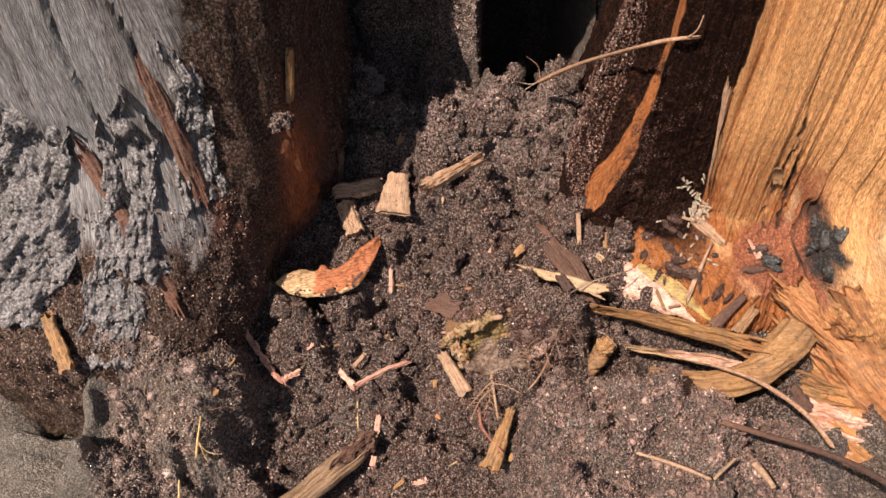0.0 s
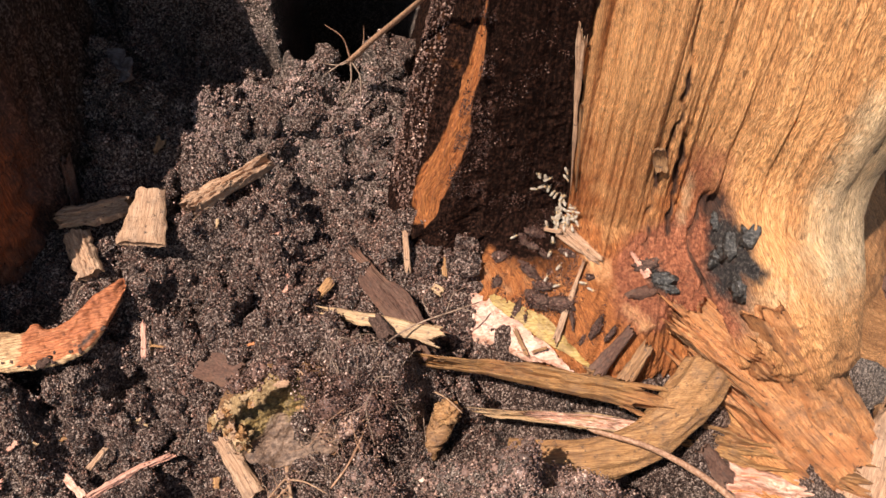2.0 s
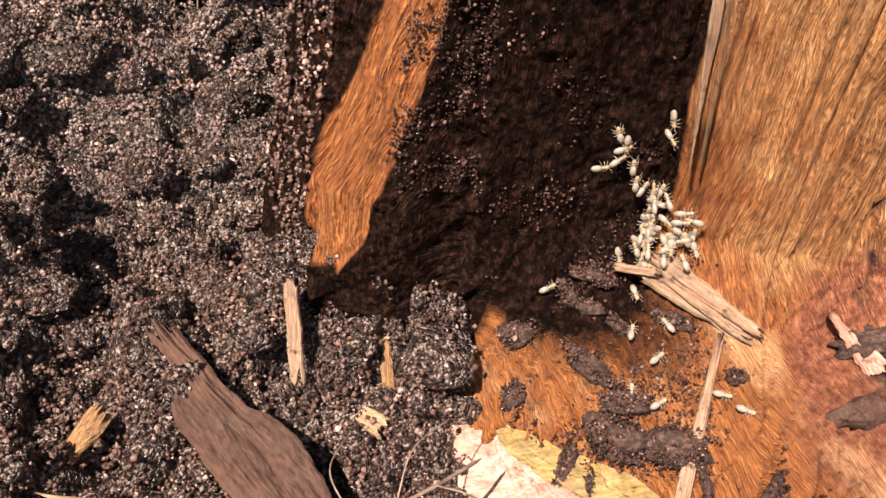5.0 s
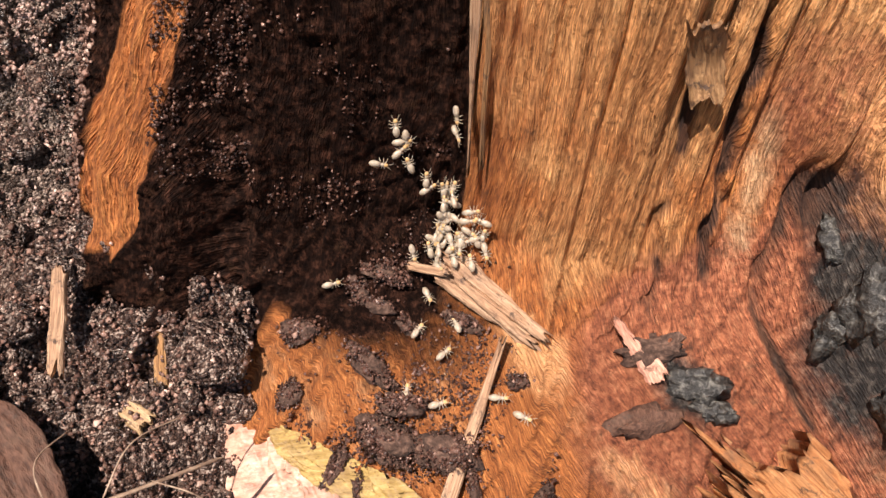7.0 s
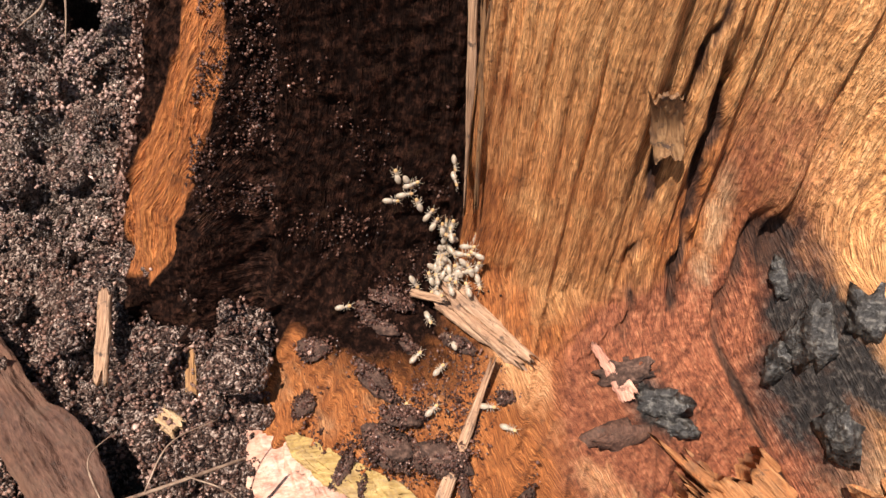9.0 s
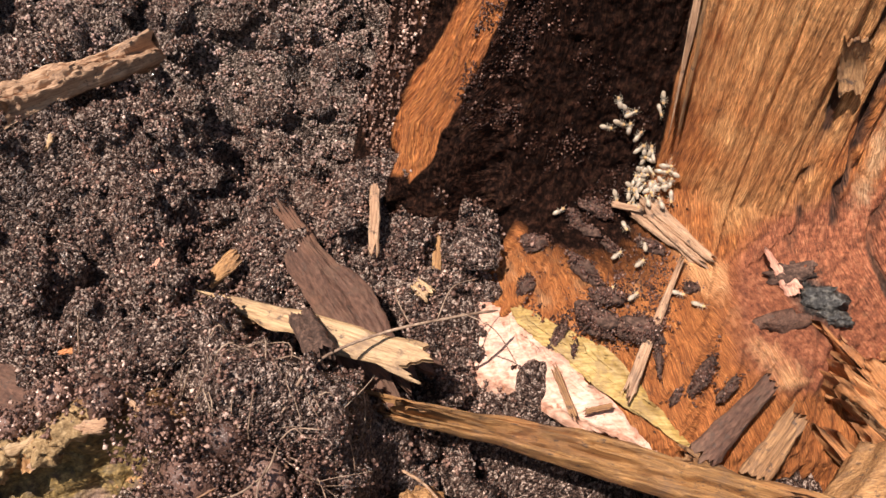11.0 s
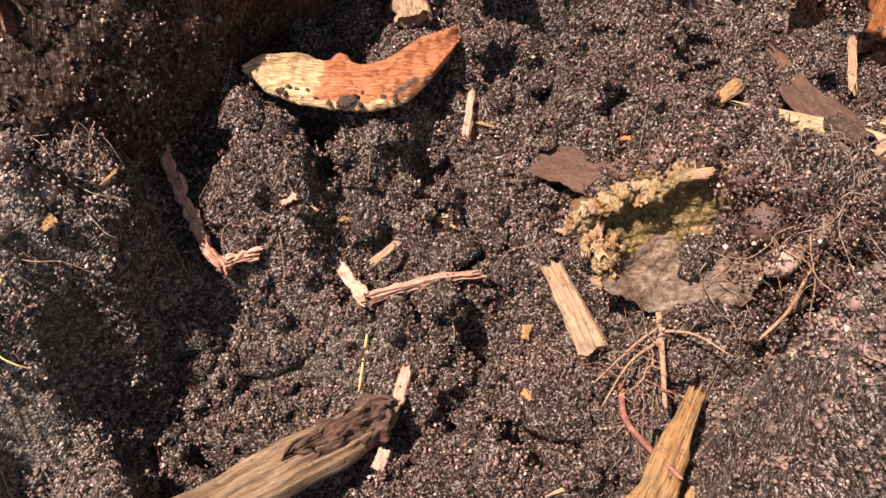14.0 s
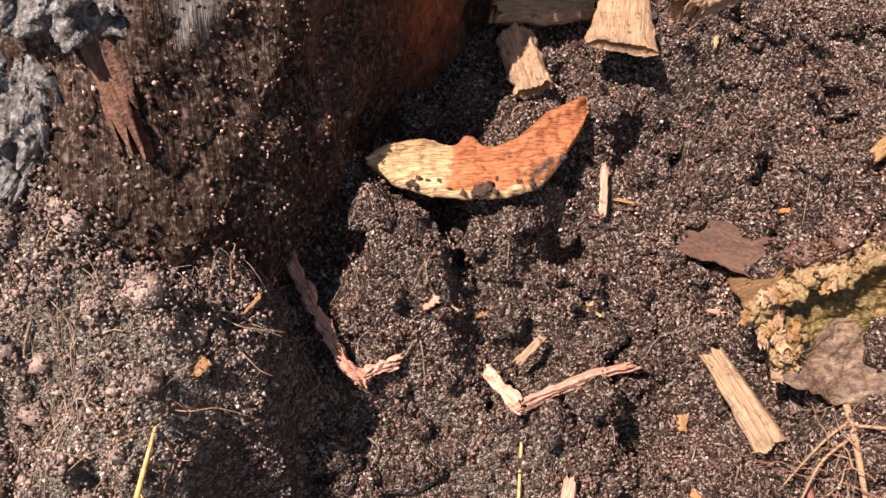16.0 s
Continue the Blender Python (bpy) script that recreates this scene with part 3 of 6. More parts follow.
def old_radius(a, z):
    r = 0.2 + 0.0016 * fbm(a * 0.15, z * 8, seed=31, octaves=4) + np.interp(z, (-0.02, 0.05, 0.14, 0.336, 0.45), (0, 0.016, 0.036, 0.02, 0)) * bump(a, 0, -51, 0, 15, 1) + np.interp(z, (0.335, 0.474, 0.6), (0, -0.045, -0.065))
    r = r + 0.004 * fbm(a * 0.2, z * 22, seed=39, octaves=4) * sstep(-66, -56, a)
    r = r + 0.001 * fbm(a * 1.2, z * 9, seed=33, octaves=4)
    foot = np.clip(0.2 - z, 0, 0.16)
    r = r + (0.55 * foot + 0.9 * foot ** 2) * sstep(-46, -80, a)
    r = r + 0.005 * fbm(a * 0.35, z * 75, seed=38, octaves=5, gain=0.62) * sstep(0.2, 0.1, z)
    for c, w in ((-106, 0.26), (-95, 0.2), (-83, 0.28), (-71, 0.2), (-118, 0.24)):
        r = r - 0.009 * bump(a, 0, c + 2.5 * vnoise(z * 14, c) - 10 * (z - 0.25), 0, w, 1) * sstep(0.1, 0.2, z)
    return r


def stump_stain(a, z):
    """Channels: soil crust, red inner bark, yellow fibre, damp orange wood."""
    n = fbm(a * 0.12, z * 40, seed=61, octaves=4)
    crust = stump_crust_shade(a, z, n)
    red = 1.7 * bump(a, z, -97.5, 0.045, 5, 0.018) + 1.2 * bump(a, z, -100, 0.03, 5, 0.012) + 0.7 * bump(a, z, -92.5, 0.06, 2.2, 0.05)
    red = red + 0.55 * bump(a, z, -97, 0.12, 2.5, 0.03)
    yellow = 0.75 * sstep(-88, -80, a) * sstep(0.03, 0.1, z) * sstep(0.24, 0.19, z) + 0.5 * bump(a, z, -88, 0.05, 3, 0.03) + 0.5 * bump(a, z, -97.6, 0.09, 1.3, 0.024)
    damp = sstep(0.19, 0.05, z + 0.02 * n) * (0.95 - 0.8 * sstep(-97, -88, a)) + sstep(-126, -134, a) * 0.9 + 0.45 * sstep(0.02, -0.02, z)
    fresh = sstep(-108, -114, a) * sstep(0.042, 0.03, z) * sstep(-0.028, -0.012, z)
    yellow = yellow + 0.3 * fresh * sstep(-0.6, 0.3, n)
    damp = damp * (1 - 0.2 * fresh)
    return np.stack([crust, red, yellow, np.clip(damp, 0, 1)], -1)


def stump_more(a, z):
    """Channels: black resin, dark tone in the cracks and the knot's hole, dull weathered fibre, bright damp band."""
    n = fbm(a * 0.3, z * 80, seed=62, octaves=4)
    tar = 0.95 * bump(a, z, -91.2, 0.072, 2.2, 0.026) + 0.9 * bump(a, z, -100.3, 0.038, 2.0, 0.006)
    dirt = np.maximum(gully(a, z, GULLIES[0], 0.7), np.maximum(gully(a, z, GULLIES[1], 0.55), 0.85 * gully(a, z, GULLIES[2], 0.55))) * (0.75 + 0.5 * n)
    # The hole under the knot: its shade is painted as a dark spot.
    dirt = np.maximum(dirt, 1.1 * bump(a, z, -93.6, 0.092, 1.3, 0.008))
    dull = 0.62 * sstep(-119, -112, a) * sstep(-99, -103, a) * sstep(0.04, 0.06, z + 0.01 * n) * (1 - 0.6 * sstep(0.12, 0.2, z)) + 0.2 * sstep(-100, -90, a) + 0.6 * sstep(-96, -88, a) * sstep(0.05, 0.02, z)
    rib = 1.1 * np.exp(-((a - rib_mid(z)) / 4.0) ** 4) * sstep(0.03, 0.05, z) * (0.9 + 0.25 * np.cos((a - rib_mid(z)) * 4.6))
    bright = np.maximum(0.3 * sstep(-108, -114, a) * sstep(0.042, 0.03, z) * (0.75 + 0.5 * n), 0.5 * band(a, z) + 0.2 * n * (band(a, z) > 0.2), rib)
    return np.stack([tar + 0.25 * n * (tar > 0.2), dirt, dull + 0.25 * n, bright], -1)


def old_stain(a, z):
    n = fbm(a * 0.1, z * 30, seed=71, octaves=4)
    # Damp dark side; the shade on the side away from the sun is painted in too.
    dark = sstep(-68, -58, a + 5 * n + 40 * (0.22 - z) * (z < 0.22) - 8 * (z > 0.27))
    ember = 0.62 * bump(a, z, -41, 0.09, 10, 0.07) + 0.5 * bump(a, z, -44, 0.2, 3, 0.06)
    crust = np.maximum(sstep(0.15, 0.07, z + 0.03 * n), 0.75 * bump(a, z, -57, 0.09, 9, 0.05) * (n > -0.4))
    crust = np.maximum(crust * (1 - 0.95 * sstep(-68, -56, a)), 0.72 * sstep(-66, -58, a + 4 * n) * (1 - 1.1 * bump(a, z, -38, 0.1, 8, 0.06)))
    return np.stack([crust, np.clip(dark, 0, 1), 0 * n, ember], -1)


def upright(name, centre, a0, a1, n, z0, z1, m, radius, squeeze, mat, stains):
    P = polar(*centre, a0, a1, n, z0, z1, m, radius, squeeze)
    ob = sheet(name, P, mat)
    A = np.degrees(np.arctan2(P[..., 1] - centre[1], P[..., 0] - centre[0])).ravel()
    A = np.where(A > 90, A - 360, A)
    Z = P[..., 2].ravel()
    flare = stump_foot(A, Z) if stains is stump_stain else 0 * A
    lean = A - sstep(-132, -135, A) * (rib_mid(Z) + 138) * (stains is stump_stain)
    u = np.radians(lean) * 0.23 - (1.0 if stains is stump_stain else 0.55) * np.clip(flare, 0, 1) + 0.004 * fbm(A * 0.08, Z * 18, seed=91, octaves=3)
    flow = np.stack([u, Z - 1.2 * np.clip(flare, 0, 1), 0 * u], -1).astype(np.float32)
    ob.data.attributes.new("flow", "FLOAT_VECTOR", "POINT").data.foreach_set("vector", flow.ravel())
    if stains is stump_stain:
        stain(ob, stump_more(A, Z), "stain_more")
    return stain(ob, stains(A, Z))


stump = new("tree_stump")
tagged(stump, "stripped orange tree stump with fibrous wood and flared roots", "tree stump")
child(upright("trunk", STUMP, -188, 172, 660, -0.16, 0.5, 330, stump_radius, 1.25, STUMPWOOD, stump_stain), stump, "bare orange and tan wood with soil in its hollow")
old_stump = new("weathered_stump")
tagged(old_stump, "grey weathered tree stump with thick flaking bark at its foot", "tree stump")
child(upright("trunk", OLD, -150, 210, 460, -0.12, 0.6, 125, old_radius, 1.0, OLDWOOD, old_stain), old_stump, "cracked silver-grey wood, one side damp and with its shade painted in")


def broken_top(centre, a0, radius, z, mat, seed):
    """The rough upper end of a stump, closed."""
    T, f = np.meshgrid(np.radians(np.linspace(a0, a0 + 360, 120)), np.linspace(1.0, 0.02, 24))
    R = radius(np.degrees(T), z + 0 * T) * f
    x, y = centre[0] + R * np.cos(T), centre[1] + R * np.sin(T)
    return sheet("top", np.stack([x, y, z - 0.002 + 0.02 * fbm(x * 25, y * 25, seed=seed, octaves=4) * sstep(1.0, 0.8, f)], -1), mat)


child(broken_top(STUMP, -188, stump_radius, 0.5, OLDLOG, 51), stump, "rough broken top")
child(broken_top(OLD, -150, old_radius, 0.6, ROT, 52), old_stump, "rough broken top")


def on_stump(a, z, out=0.0):
    r = float(stump_shape(a, z)) + out
    return Vector((STUMP[0] + r * math.cos(radians(a)), STUMP[1] + r * math.sin(radians(a)), z))


def stump_pose(a, z, heading, lift=0.0):
    """A pose on the stump's surface at (angle, height), turned by heading degrees from straight up."""
    e = 0.4
    p = on_stump(a, z)
    du = on_stump(a + e, z) - on_stump(a - e, z)
    dv = on_stump(a, z + 0.0015) - on_stump(a, z - 0.0015)
    n = du.cross(dv).normalized()
    if n.y > 0 and n.z < 0.2:
        n = -n
    dv.normalize()
    side = n.cross(dv)
    h = radians(heading)
    x = dv * math.cos(h) - side * math.sin(h)
    y = n.cross(x)
    m = Matrix((x, y, n)).transposed().to_4x4()
    m.translation = p + n * (0.0012 + lift)
    return m


# ---- shapes ----
def lay(p0, p1, up=(0, -0.5, 0.85)):
    """The pose of a thing whose length runs from p0 to p1 with its upper face towards up."""
    p0, p1, up = Vector(p0), Vector(p1), Vector(up)
    x = (p1 - p0).normalized()
    y = up.cross(x).normalized()
    z = x.cross(y)
    m = Matrix((x, y, z)).transposed().to_4x4()
    m.translation = (p0 + p1) / 2
    return m


def slab_grid(L, W, T, seed, jag=0.08, bend=0.0, cup=0.0, taper=(1, 1), twist=0.0, rough=0.13, sway=0.0, n=60, m=20, ribs=0.0, blunt=0.0):
    """Rings of places round a flake of wood that lies along x."""
    u = np.linspace(-0.5, 0.5, n)[:, None]
    v = np.concatenate([np.linspace(-0.5, 0.5, m), np.linspace(0.5, -0.5, m)])[None, :]
    side = np.concatenate([np.ones(m), -np.ones(m)])[None, :]
    wide = W * (taper[0] + (taper[1] - taper[0]) * (u + 0.5)) * (1 + rough * fbm(u * 6, np.sign(v) * 3.1 + 5, seed=seed, octaves=3, gain=0.5))
    if blunt:
        wide = wide * np.sqrt(np.clip(1 - np.abs(2 * u) ** blunt, 0.02, 1))
    x = u * L + jag * L * np.abs(2 * u) ** 5 * np.sign(u) * fbm(v * 6, np.sign(u) * 4 + 9, seed=seed + 3, octaves=4, gain=0.65)
    y = v * wide + sway * (1 - 4 * u * u) * L
    edge = np.clip(1 - np.abs(2 * v) ** 5, 0.12, 1)
    z = side * T / 2 * edge * (1 + 0.25 * fbm(u * 4, v * 3, side, seed=seed + 5, octaves=2))
    z = z + side * 0.3 * T * rough * 2 * fbm(u * 5, v * 22, side * 3, seed=seed + 7, octaves=3) * edge
    if ribs:
        z = z + side * ribs * T * edge * (fbm(u * 2.2, v * 7 + 0.8 * fbm(u * 4, v * 2, seed=seed, octaves=2), side, seed=seed + 9, octaves=4, gain=0.65) - 0.25 * np.abs(fbm(u * 9, v * 16, seed=seed + 11, octaves=3)))
    z = z + bend * L * (4 * u * u - 0.4) + cup * W * (4 * v * v) + twist * W * u * v * 4
    x, y, z = np.broadcast_arrays(x, y, z)
    return np.stack([x, y, z], -1)


def capped(name, P, mat):
    """A closed skin round rings whose second half mirrors the first."""
    r, c = P.shape[:2]
    idx = np.arange(r * c).reshape(r, c)
    w = np.concatenate([idx, idx[:, :1]], 1)
    q = [np.stack([w[:-1, :-1], w[:-1, 1:], w[1:, 1:], w[1:, :-1]], -1).reshape(-1, 4)]
    j = np.arange(c // 2 - 1)
    for row, flip in ((idx[0], True), (idx[-1], False)):
        f = np.stack([row[j], row[j + 1], row[c - 2 - j], row[c - 1 - j]], -1)
        q.append(f[:, ::-1] if not flip else f)
    return solid(name, P.reshape(-1, 3), np.concatenate(q), mat)


def bundle(name, p0, p1, W, T, mat, seed, up=(0, -0.5, 0.85), count=9, splay=0.05, **kw):
    """A torn piece of wood: many splinters of uneven length that cling together."""
    L = (Vector(p1) - Vector(p0)).length
    rng = np.random.default_rng(seed)
    V, F, base = [], [], 0
    for k in range(count):
        f = (k + 0.5) / count - 0.5
        n, m = 46, 6
        size = rng.uniform(0.74, 1.05) * L
        P = slab_grid(size, W / count * rng.uniform(2.0, 3.6), T * rng.uniform(0.7, 1.0), seed + 5 * k, jag=0.1, taper=(rng.uniform(0.35, 1), rng.uniform(0.35, 1)), rough=0.35, n=n, m=m, **kw)
        t = rng.normal(0, splay)
        P = np.stack([P[..., 0] * np.cos(t) - P[..., 1] * np.sin(t), P[..., 0] * np.sin(t) + P[..., 1] * np.cos(t), P[..., 2]], -1)
        P = P + np.array([rng.uniform(-0.5, 0.5) * (L - size), f * W, T * (0.3 - 1.2 * f * f + 0.12 * rng.normal())])
        P[..., 2] += 0.0006 * fbm(P[..., 0] * 300, P[..., 1] * 900, seed=seed + k, octaves=3)
        idx = np.arange(n * 2 * m).reshape(n, 2 * m)
        w = np.concatenate([idx, idx[:, :1]], 1)
        V.append(P.reshape(-1, 3))
        F.append(np.stack([w[:-1, :-1], w[:-1, 1:], w[1:, 1:], w[1:, :-1]], -1).reshape(-1, 4) + base)
        j = np.arange(m - 1)
        for row, flip in ((idx[0], True), (idx[-1], False)):
            q = np.stack([row[j], row[j + 1], row[2 * m - 2 - j], row[2 * m - 1 - j]], -1) + base
            F.append(q if flip else q[:, ::-1])
        base += n * 2 * m
    ob = solid(name, np.concatenate(V), np.concatenate(F), mat)
    ob.matrix_world = lay(p0, p1, up)
    return ob


def flake(name, p0, p1, W, T, mat, seed, up=(0, -0.5, 0.85), **kw):
    L = (Vector(p1) - Vector(p0)).length
    ob = capped(name, slab_grid(L, W, T, seed, **kw), mat)
    ob.matrix_world = lay(p0, p1, up)
    return ob


def smooth_line(pts, n):
    """Even steps along a smooth curve through the places."""
    P = np.array([tuple(p) for p in pts], float)
    Q = np.concatenate([2 * P[:1] - P[1:2], P, 2 * P[-1:] - P[-2:-1]])
    t = np.linspace(0, len(P) - 1 - 1e-9, n)
    i = t.astype(int)
    f = (t - i)[:, None]
    a, b, c, d = Q[i], Q[i + 1], Q[i + 2], Q[i + 3]
    return 0.5 * (2 * b + (c - a) * f + (2 * a - 5 * b + 4 * c - d) * f ** 2 + (3 * b - a - 3 * c + d) * f ** 3)


def tube_grid(pts, r0, r1, n=24, k=7, lumpy=0.15, seed=0):
    C = smooth_line(pts, n)
    T = np.gradient(C, axis=0)
    T /= np.linalg.norm(T, axis=1)[:, None] + 1e-12
    ref = np.array([0.31, 0.42, 0.85])
    N = np.cross(T, ref)
    N /= np.linalg.norm(N, axis=1)[:, None] + 1e-12
    B = np.cross(T, N)
    th = np.linspace(0, 2 * np.pi, k, endpoint=False)
    u = np.linspace(0, 1, n)
    R = (r0 + (r1 - r0) * u)[:, None] * (1 + lumpy * fbm(u[:, None] * n / 9, np.cos(th)[None, :] * 1.3, np.sin(th)[None, :] * 1.3, seed=seed, octaves=2))
    R[0] *= 0.35
    R[-1] *= 0.2
    return C[:, None, :] + R[..., None] * (np.cos(th)[None, :, None] * N[:, None, :] + np.sin(th)[None, :, None] * B[:, None, :])


def tube(name, pts, r0, r1, mat, n=24, k=7, lumpy=0.15, seed=0):
    return sheet(name, tube_grid(pts, r0, r1, n, k, lumpy, seed), mat, wrap=True)


def ball(sub):
    bm = bmesh.new()
    bmesh.ops.create_icosphere(bm, subdivisions=sub, radius=1)
    V = np.array([v.co[:] for v in bm.verts])
    F = np.array([[v.index for v in f.verts] for f in bm.faces])
    bm.free()
    return V, F


BALLS = {i: ball(i) for i in (1, 2, 3, 4)}
BALLS[0] = (np.array([(1, 0, 0), (-1, 0, 0), (0, 1, 0), (0, -1, 0), (0, 0, 1), (0, 0, -1)], float),
            np.array([(0, 2, 4), (2, 1, 4), (1, 3, 4), (3, 0, 4), (2, 0, 5), (1, 2, 5), (3, 1, 5), (0, 3, 5)]))


def lump(name, place, size, mat, seed, sub=3, knob=0.35, freq=1.6, turn=0.0):
    V, F = BALLS[sub]
    d = 1 + knob * fbm(V[:, 0] * freq, V[:, 1] * freq, V[:, 2] * freq, seed=seed, octaves=4, gain=0.55)
    ob = solid(name, V * d[:, None] * np.array(size), F, mat)
    ob.matrix_world = pose(*place, 0, 0, turn)
    return ob


def scatter(P, size, flat, rng, sub=1, jitter=0.28):
    """Arrays of places and faces of many crumbs round the places P."""
    V, F = BALLS[sub]
    n = len(P)
    q = rng.normal(size=(n, 4))
    q /= np.linalg.norm(q, axis=1)[:, None]
    w, x, y, z = q.T
    R = np.stack([np.stack([1 - 2 * (y * y + z * z), 2 * (x * y - z * w), 2 * (x * z + y * w)], -1),
                  np.stack([2 * (x * y + z * w), 1 - 2 * (x * x + z * z), 2 * (y * z - x * w)], -1),
                  np.stack([2 * (x * z - y * w), 2 * (y * z + x * w), 1 - 2 * (x * x + y * y)], -1)], 1)
    S = size[:, None] * rng.uniform(flat, 1.25, (n, 3))
    U = V[None] * (1 + jitter * rng.uniform(-1, 1, (n, len(V), 1))) * S[:, None, :]
    U = np.einsum("nij,nkj->nki", R, U) + P[:, None, :]
    G = F[None] + (np.arange(n) * len(V))[:, None, None]
    return U.reshape(-1, 3), G.reshape(-1, 3)


# ---- loose soil ----
def crumb_bed(name, mat, label, count, x0, x1, y0, y1, wide, seed, k=8, keep=None):
    """Aggregates of small angular crumbs with dark gaps between them."""
    rng = np.random.default_rng(seed)
    centre = np.stack([rng.uniform(x0, x1, count), rng.uniform(y0, y1, count)], -1)
    if keep is not None:
        centre = centre[keep(centre[:, 0], centre[:, 1])]
    n = len(centre)
    wide = wide * np.exp(rng.normal(0, 0.35, n)) * (1 + 0.5 * np.clip(fbm(centre[:, 0] * 40, centre[:, 1] * 40, seed=12, octaves=2), -0.6, 1))
    base = ground_height(centre[:, 0], centre[:, 1]) + ground_detail(centre[:, 0], centre[:, 1]) + wide * rng.uniform(-0.3, 0.5, n)
    d = rng.normal(size=(n, k, 3))
    d[..., 1] -= 0.35
    d[..., 2] = d[..., 2] * 0.9 + 0.35
    d /= np.linalg.norm(d, axis=2)[..., None]
    P = (d * (wide[:, None] * rng.uniform(0.55, 1.05, (n, k)))[..., None]).reshape(-1, 3)
    P[:, :2] += np.repeat(centre, k, 0)
    P[:, 2] += np.repeat(base, k)
    size = np.clip(np.repeat(wide, k) * rng.uniform(0.26, 0.5, len(P)), 0.0004, 0.0012)
    V, F = scatter(P, size, 0.65, rng, 0, 0.3)
    return tagged(solid(name, V, F, mat), label, "soil", kind="stuff")


def on_heap(x, y):
    return (x < -0.175) & (y < 0.41 + 0.02 * vnoise(x * 40, y * 40, seed=20))


def on_bank(x, y):
    return (y > 0.63) & (x > -0.02 + 0.04 * vnoise(x * 30, y * 30, seed=19))


def on_mound(x, y):
    return (x > 0.075) & (y < 0.4)


def crusted(name, C, r, rng, mat, label, core=None):
    """Clods: knobbly cores at C of radius r, each crusted with crumbs about a millimetre across."""
    k = np.clip((r / 0.00105) ** 2 * (1.6 if core else 2.9), 10, 420).astype(int)
    who = np.repeat(np.arange(len(r)), k)
    d = rng.normal(size=(len(who), 3))
    d[:, 1] -= 0.3
    d[:, 2] += 0.45
    d /= np.linalg.norm(d, axis=1)[:, None]
    knob = 1 + 0.45 * fbm(d[:, 0] * 1.6 + who * 3.7, d[:, 1] * 1.6, d[:, 2] * 1.6, seed=77, octaves=3)
    squash = rng.uniform(0.7, 1.45, (len(r), 3))
    P = C[who] + d * squash[who] * (r[who] * knob * rng.uniform(0.86, 1.12, len(who)))[:, None]
    W, G = scatter(P, 0.0007 * np.exp(rng.normal(0, 0.3, len(who))), 0.65, rng, 0, 0.3)
    if core:
        B, F = BALLS[2]
        knob = 1 + 0.45 * fbm(B[None, :, 0] * 1.6 + np.arange(len(r))[:, None] * 3.7, B[None, :, 1] * 1.6, B[None, :, 2] * 1.6, seed=77, octaves=4, gain=0.6)
        U = C[:, None] + B[None] * squash[:, None] * (r[:, None] * knob * 0.98)[..., None]
        tagged(solid("soil_clods", U.reshape(-1, 3), (F[None] + (np.arange(len(r)) * len(B))[:, None, None]).reshape(-1, 3), core), label, "soil", kind="stuff")
    else:
        V, F = scatter(C, r * 0.74, 0.75, rng, 1, 0.25)
        W, G = np.concatenate([V, W]), np.concatenate([F, G + len(V)])
    return tagged(solid(name, W, G, mat), label, "soil", kind="stuff")


def build_clods():
    """Larger clods of damp soil between the stumps."""
    rng = np.random.default_rng(31)
    n = 2000
    x, y = rng.uniform(-0.2, 0.19, n), rng.uniform(0.34, 0.79, n)
    keep = (fbm(x * 14, y * 14, seed=23, octaves=2) > -0.3) & ~on_mound(x, y) & ~on_heap(x, y)
    x, y = x[keep], y[keep]
    r = np.clip(0.0034 * np.exp(rng.normal(0, 0.5, len(x))), 0.0016, 0.0095)
    C = np.stack([x, y, ground_height(x, y) + ground_detail(x, y) + r * 0.25], -1)
    crusted("clod_crumbs", C, r, rng, CRUMB, "rough dark clods of damp crumbly soil", SOIL)
    n = 310
    x, y = rng.uniform(-0.3, -0.2, n), rng.uniform(0.29, 0.42, n)
    r = np.clip(0.0036 * np.exp(rng.normal(0, 0.45, n)), 0.0018, 0.009)
    crusted("clod_crumbs", np.stack([x, y, ground_height(x, y) + ground_detail(x, y) + r * 0.2], -1), r, rng, PALECRUMB, "grey fuzzy clods of dry soil on the heap")
    n = 1500
    x, y = rng.uniform(0.06, 0.33, n), rng.uniform(0.25, 0.415, n)
    keep = on_mound(x, y)
    x, y = x[keep], y[keep]
    r = np.clip(0.0026 * np.exp(rng.normal(0, 0.4, len(x))), 0.0014, 0.006)
    crusted("clod_crumbs", np.stack([x, y, ground_height(x, y) + ground_detail(x, y) + r * 0.2], -1), r, rng, GREYCRUMB, "grey-brown crumbly soil on the low mound")
    # soil caught on and round the rotten log end
    x, y, z, r = np.array([(0.02, 0.458, 0.016, 0.009), (0.035, 0.46, 0.026, 0.01), (0.052, 0.458, 0.03, 0.011), (0.068, 0.45, 0.026, 0.012), (0.08, 0.44, 0.014, 0.013), (0.092, 0.432, 0.0, 0.014),
                           (0.09, 0.446, 0.022, 0.013), (0.103, 0.44, 0.012, 0.013), (0.11, 0.432, -0.006, 0.012), (0.1, 0.424, -0.014, 0.01), (0.074, 0.44, 0.006, 0.008), (0.12, 0.446, 0.008, 0.012)]).T
    crusted("hanging_soil", np.stack([x, y, z], -1), r, rng, CRUMB, "dark crumbly soil hanging over the rotten log end")


build_clods()
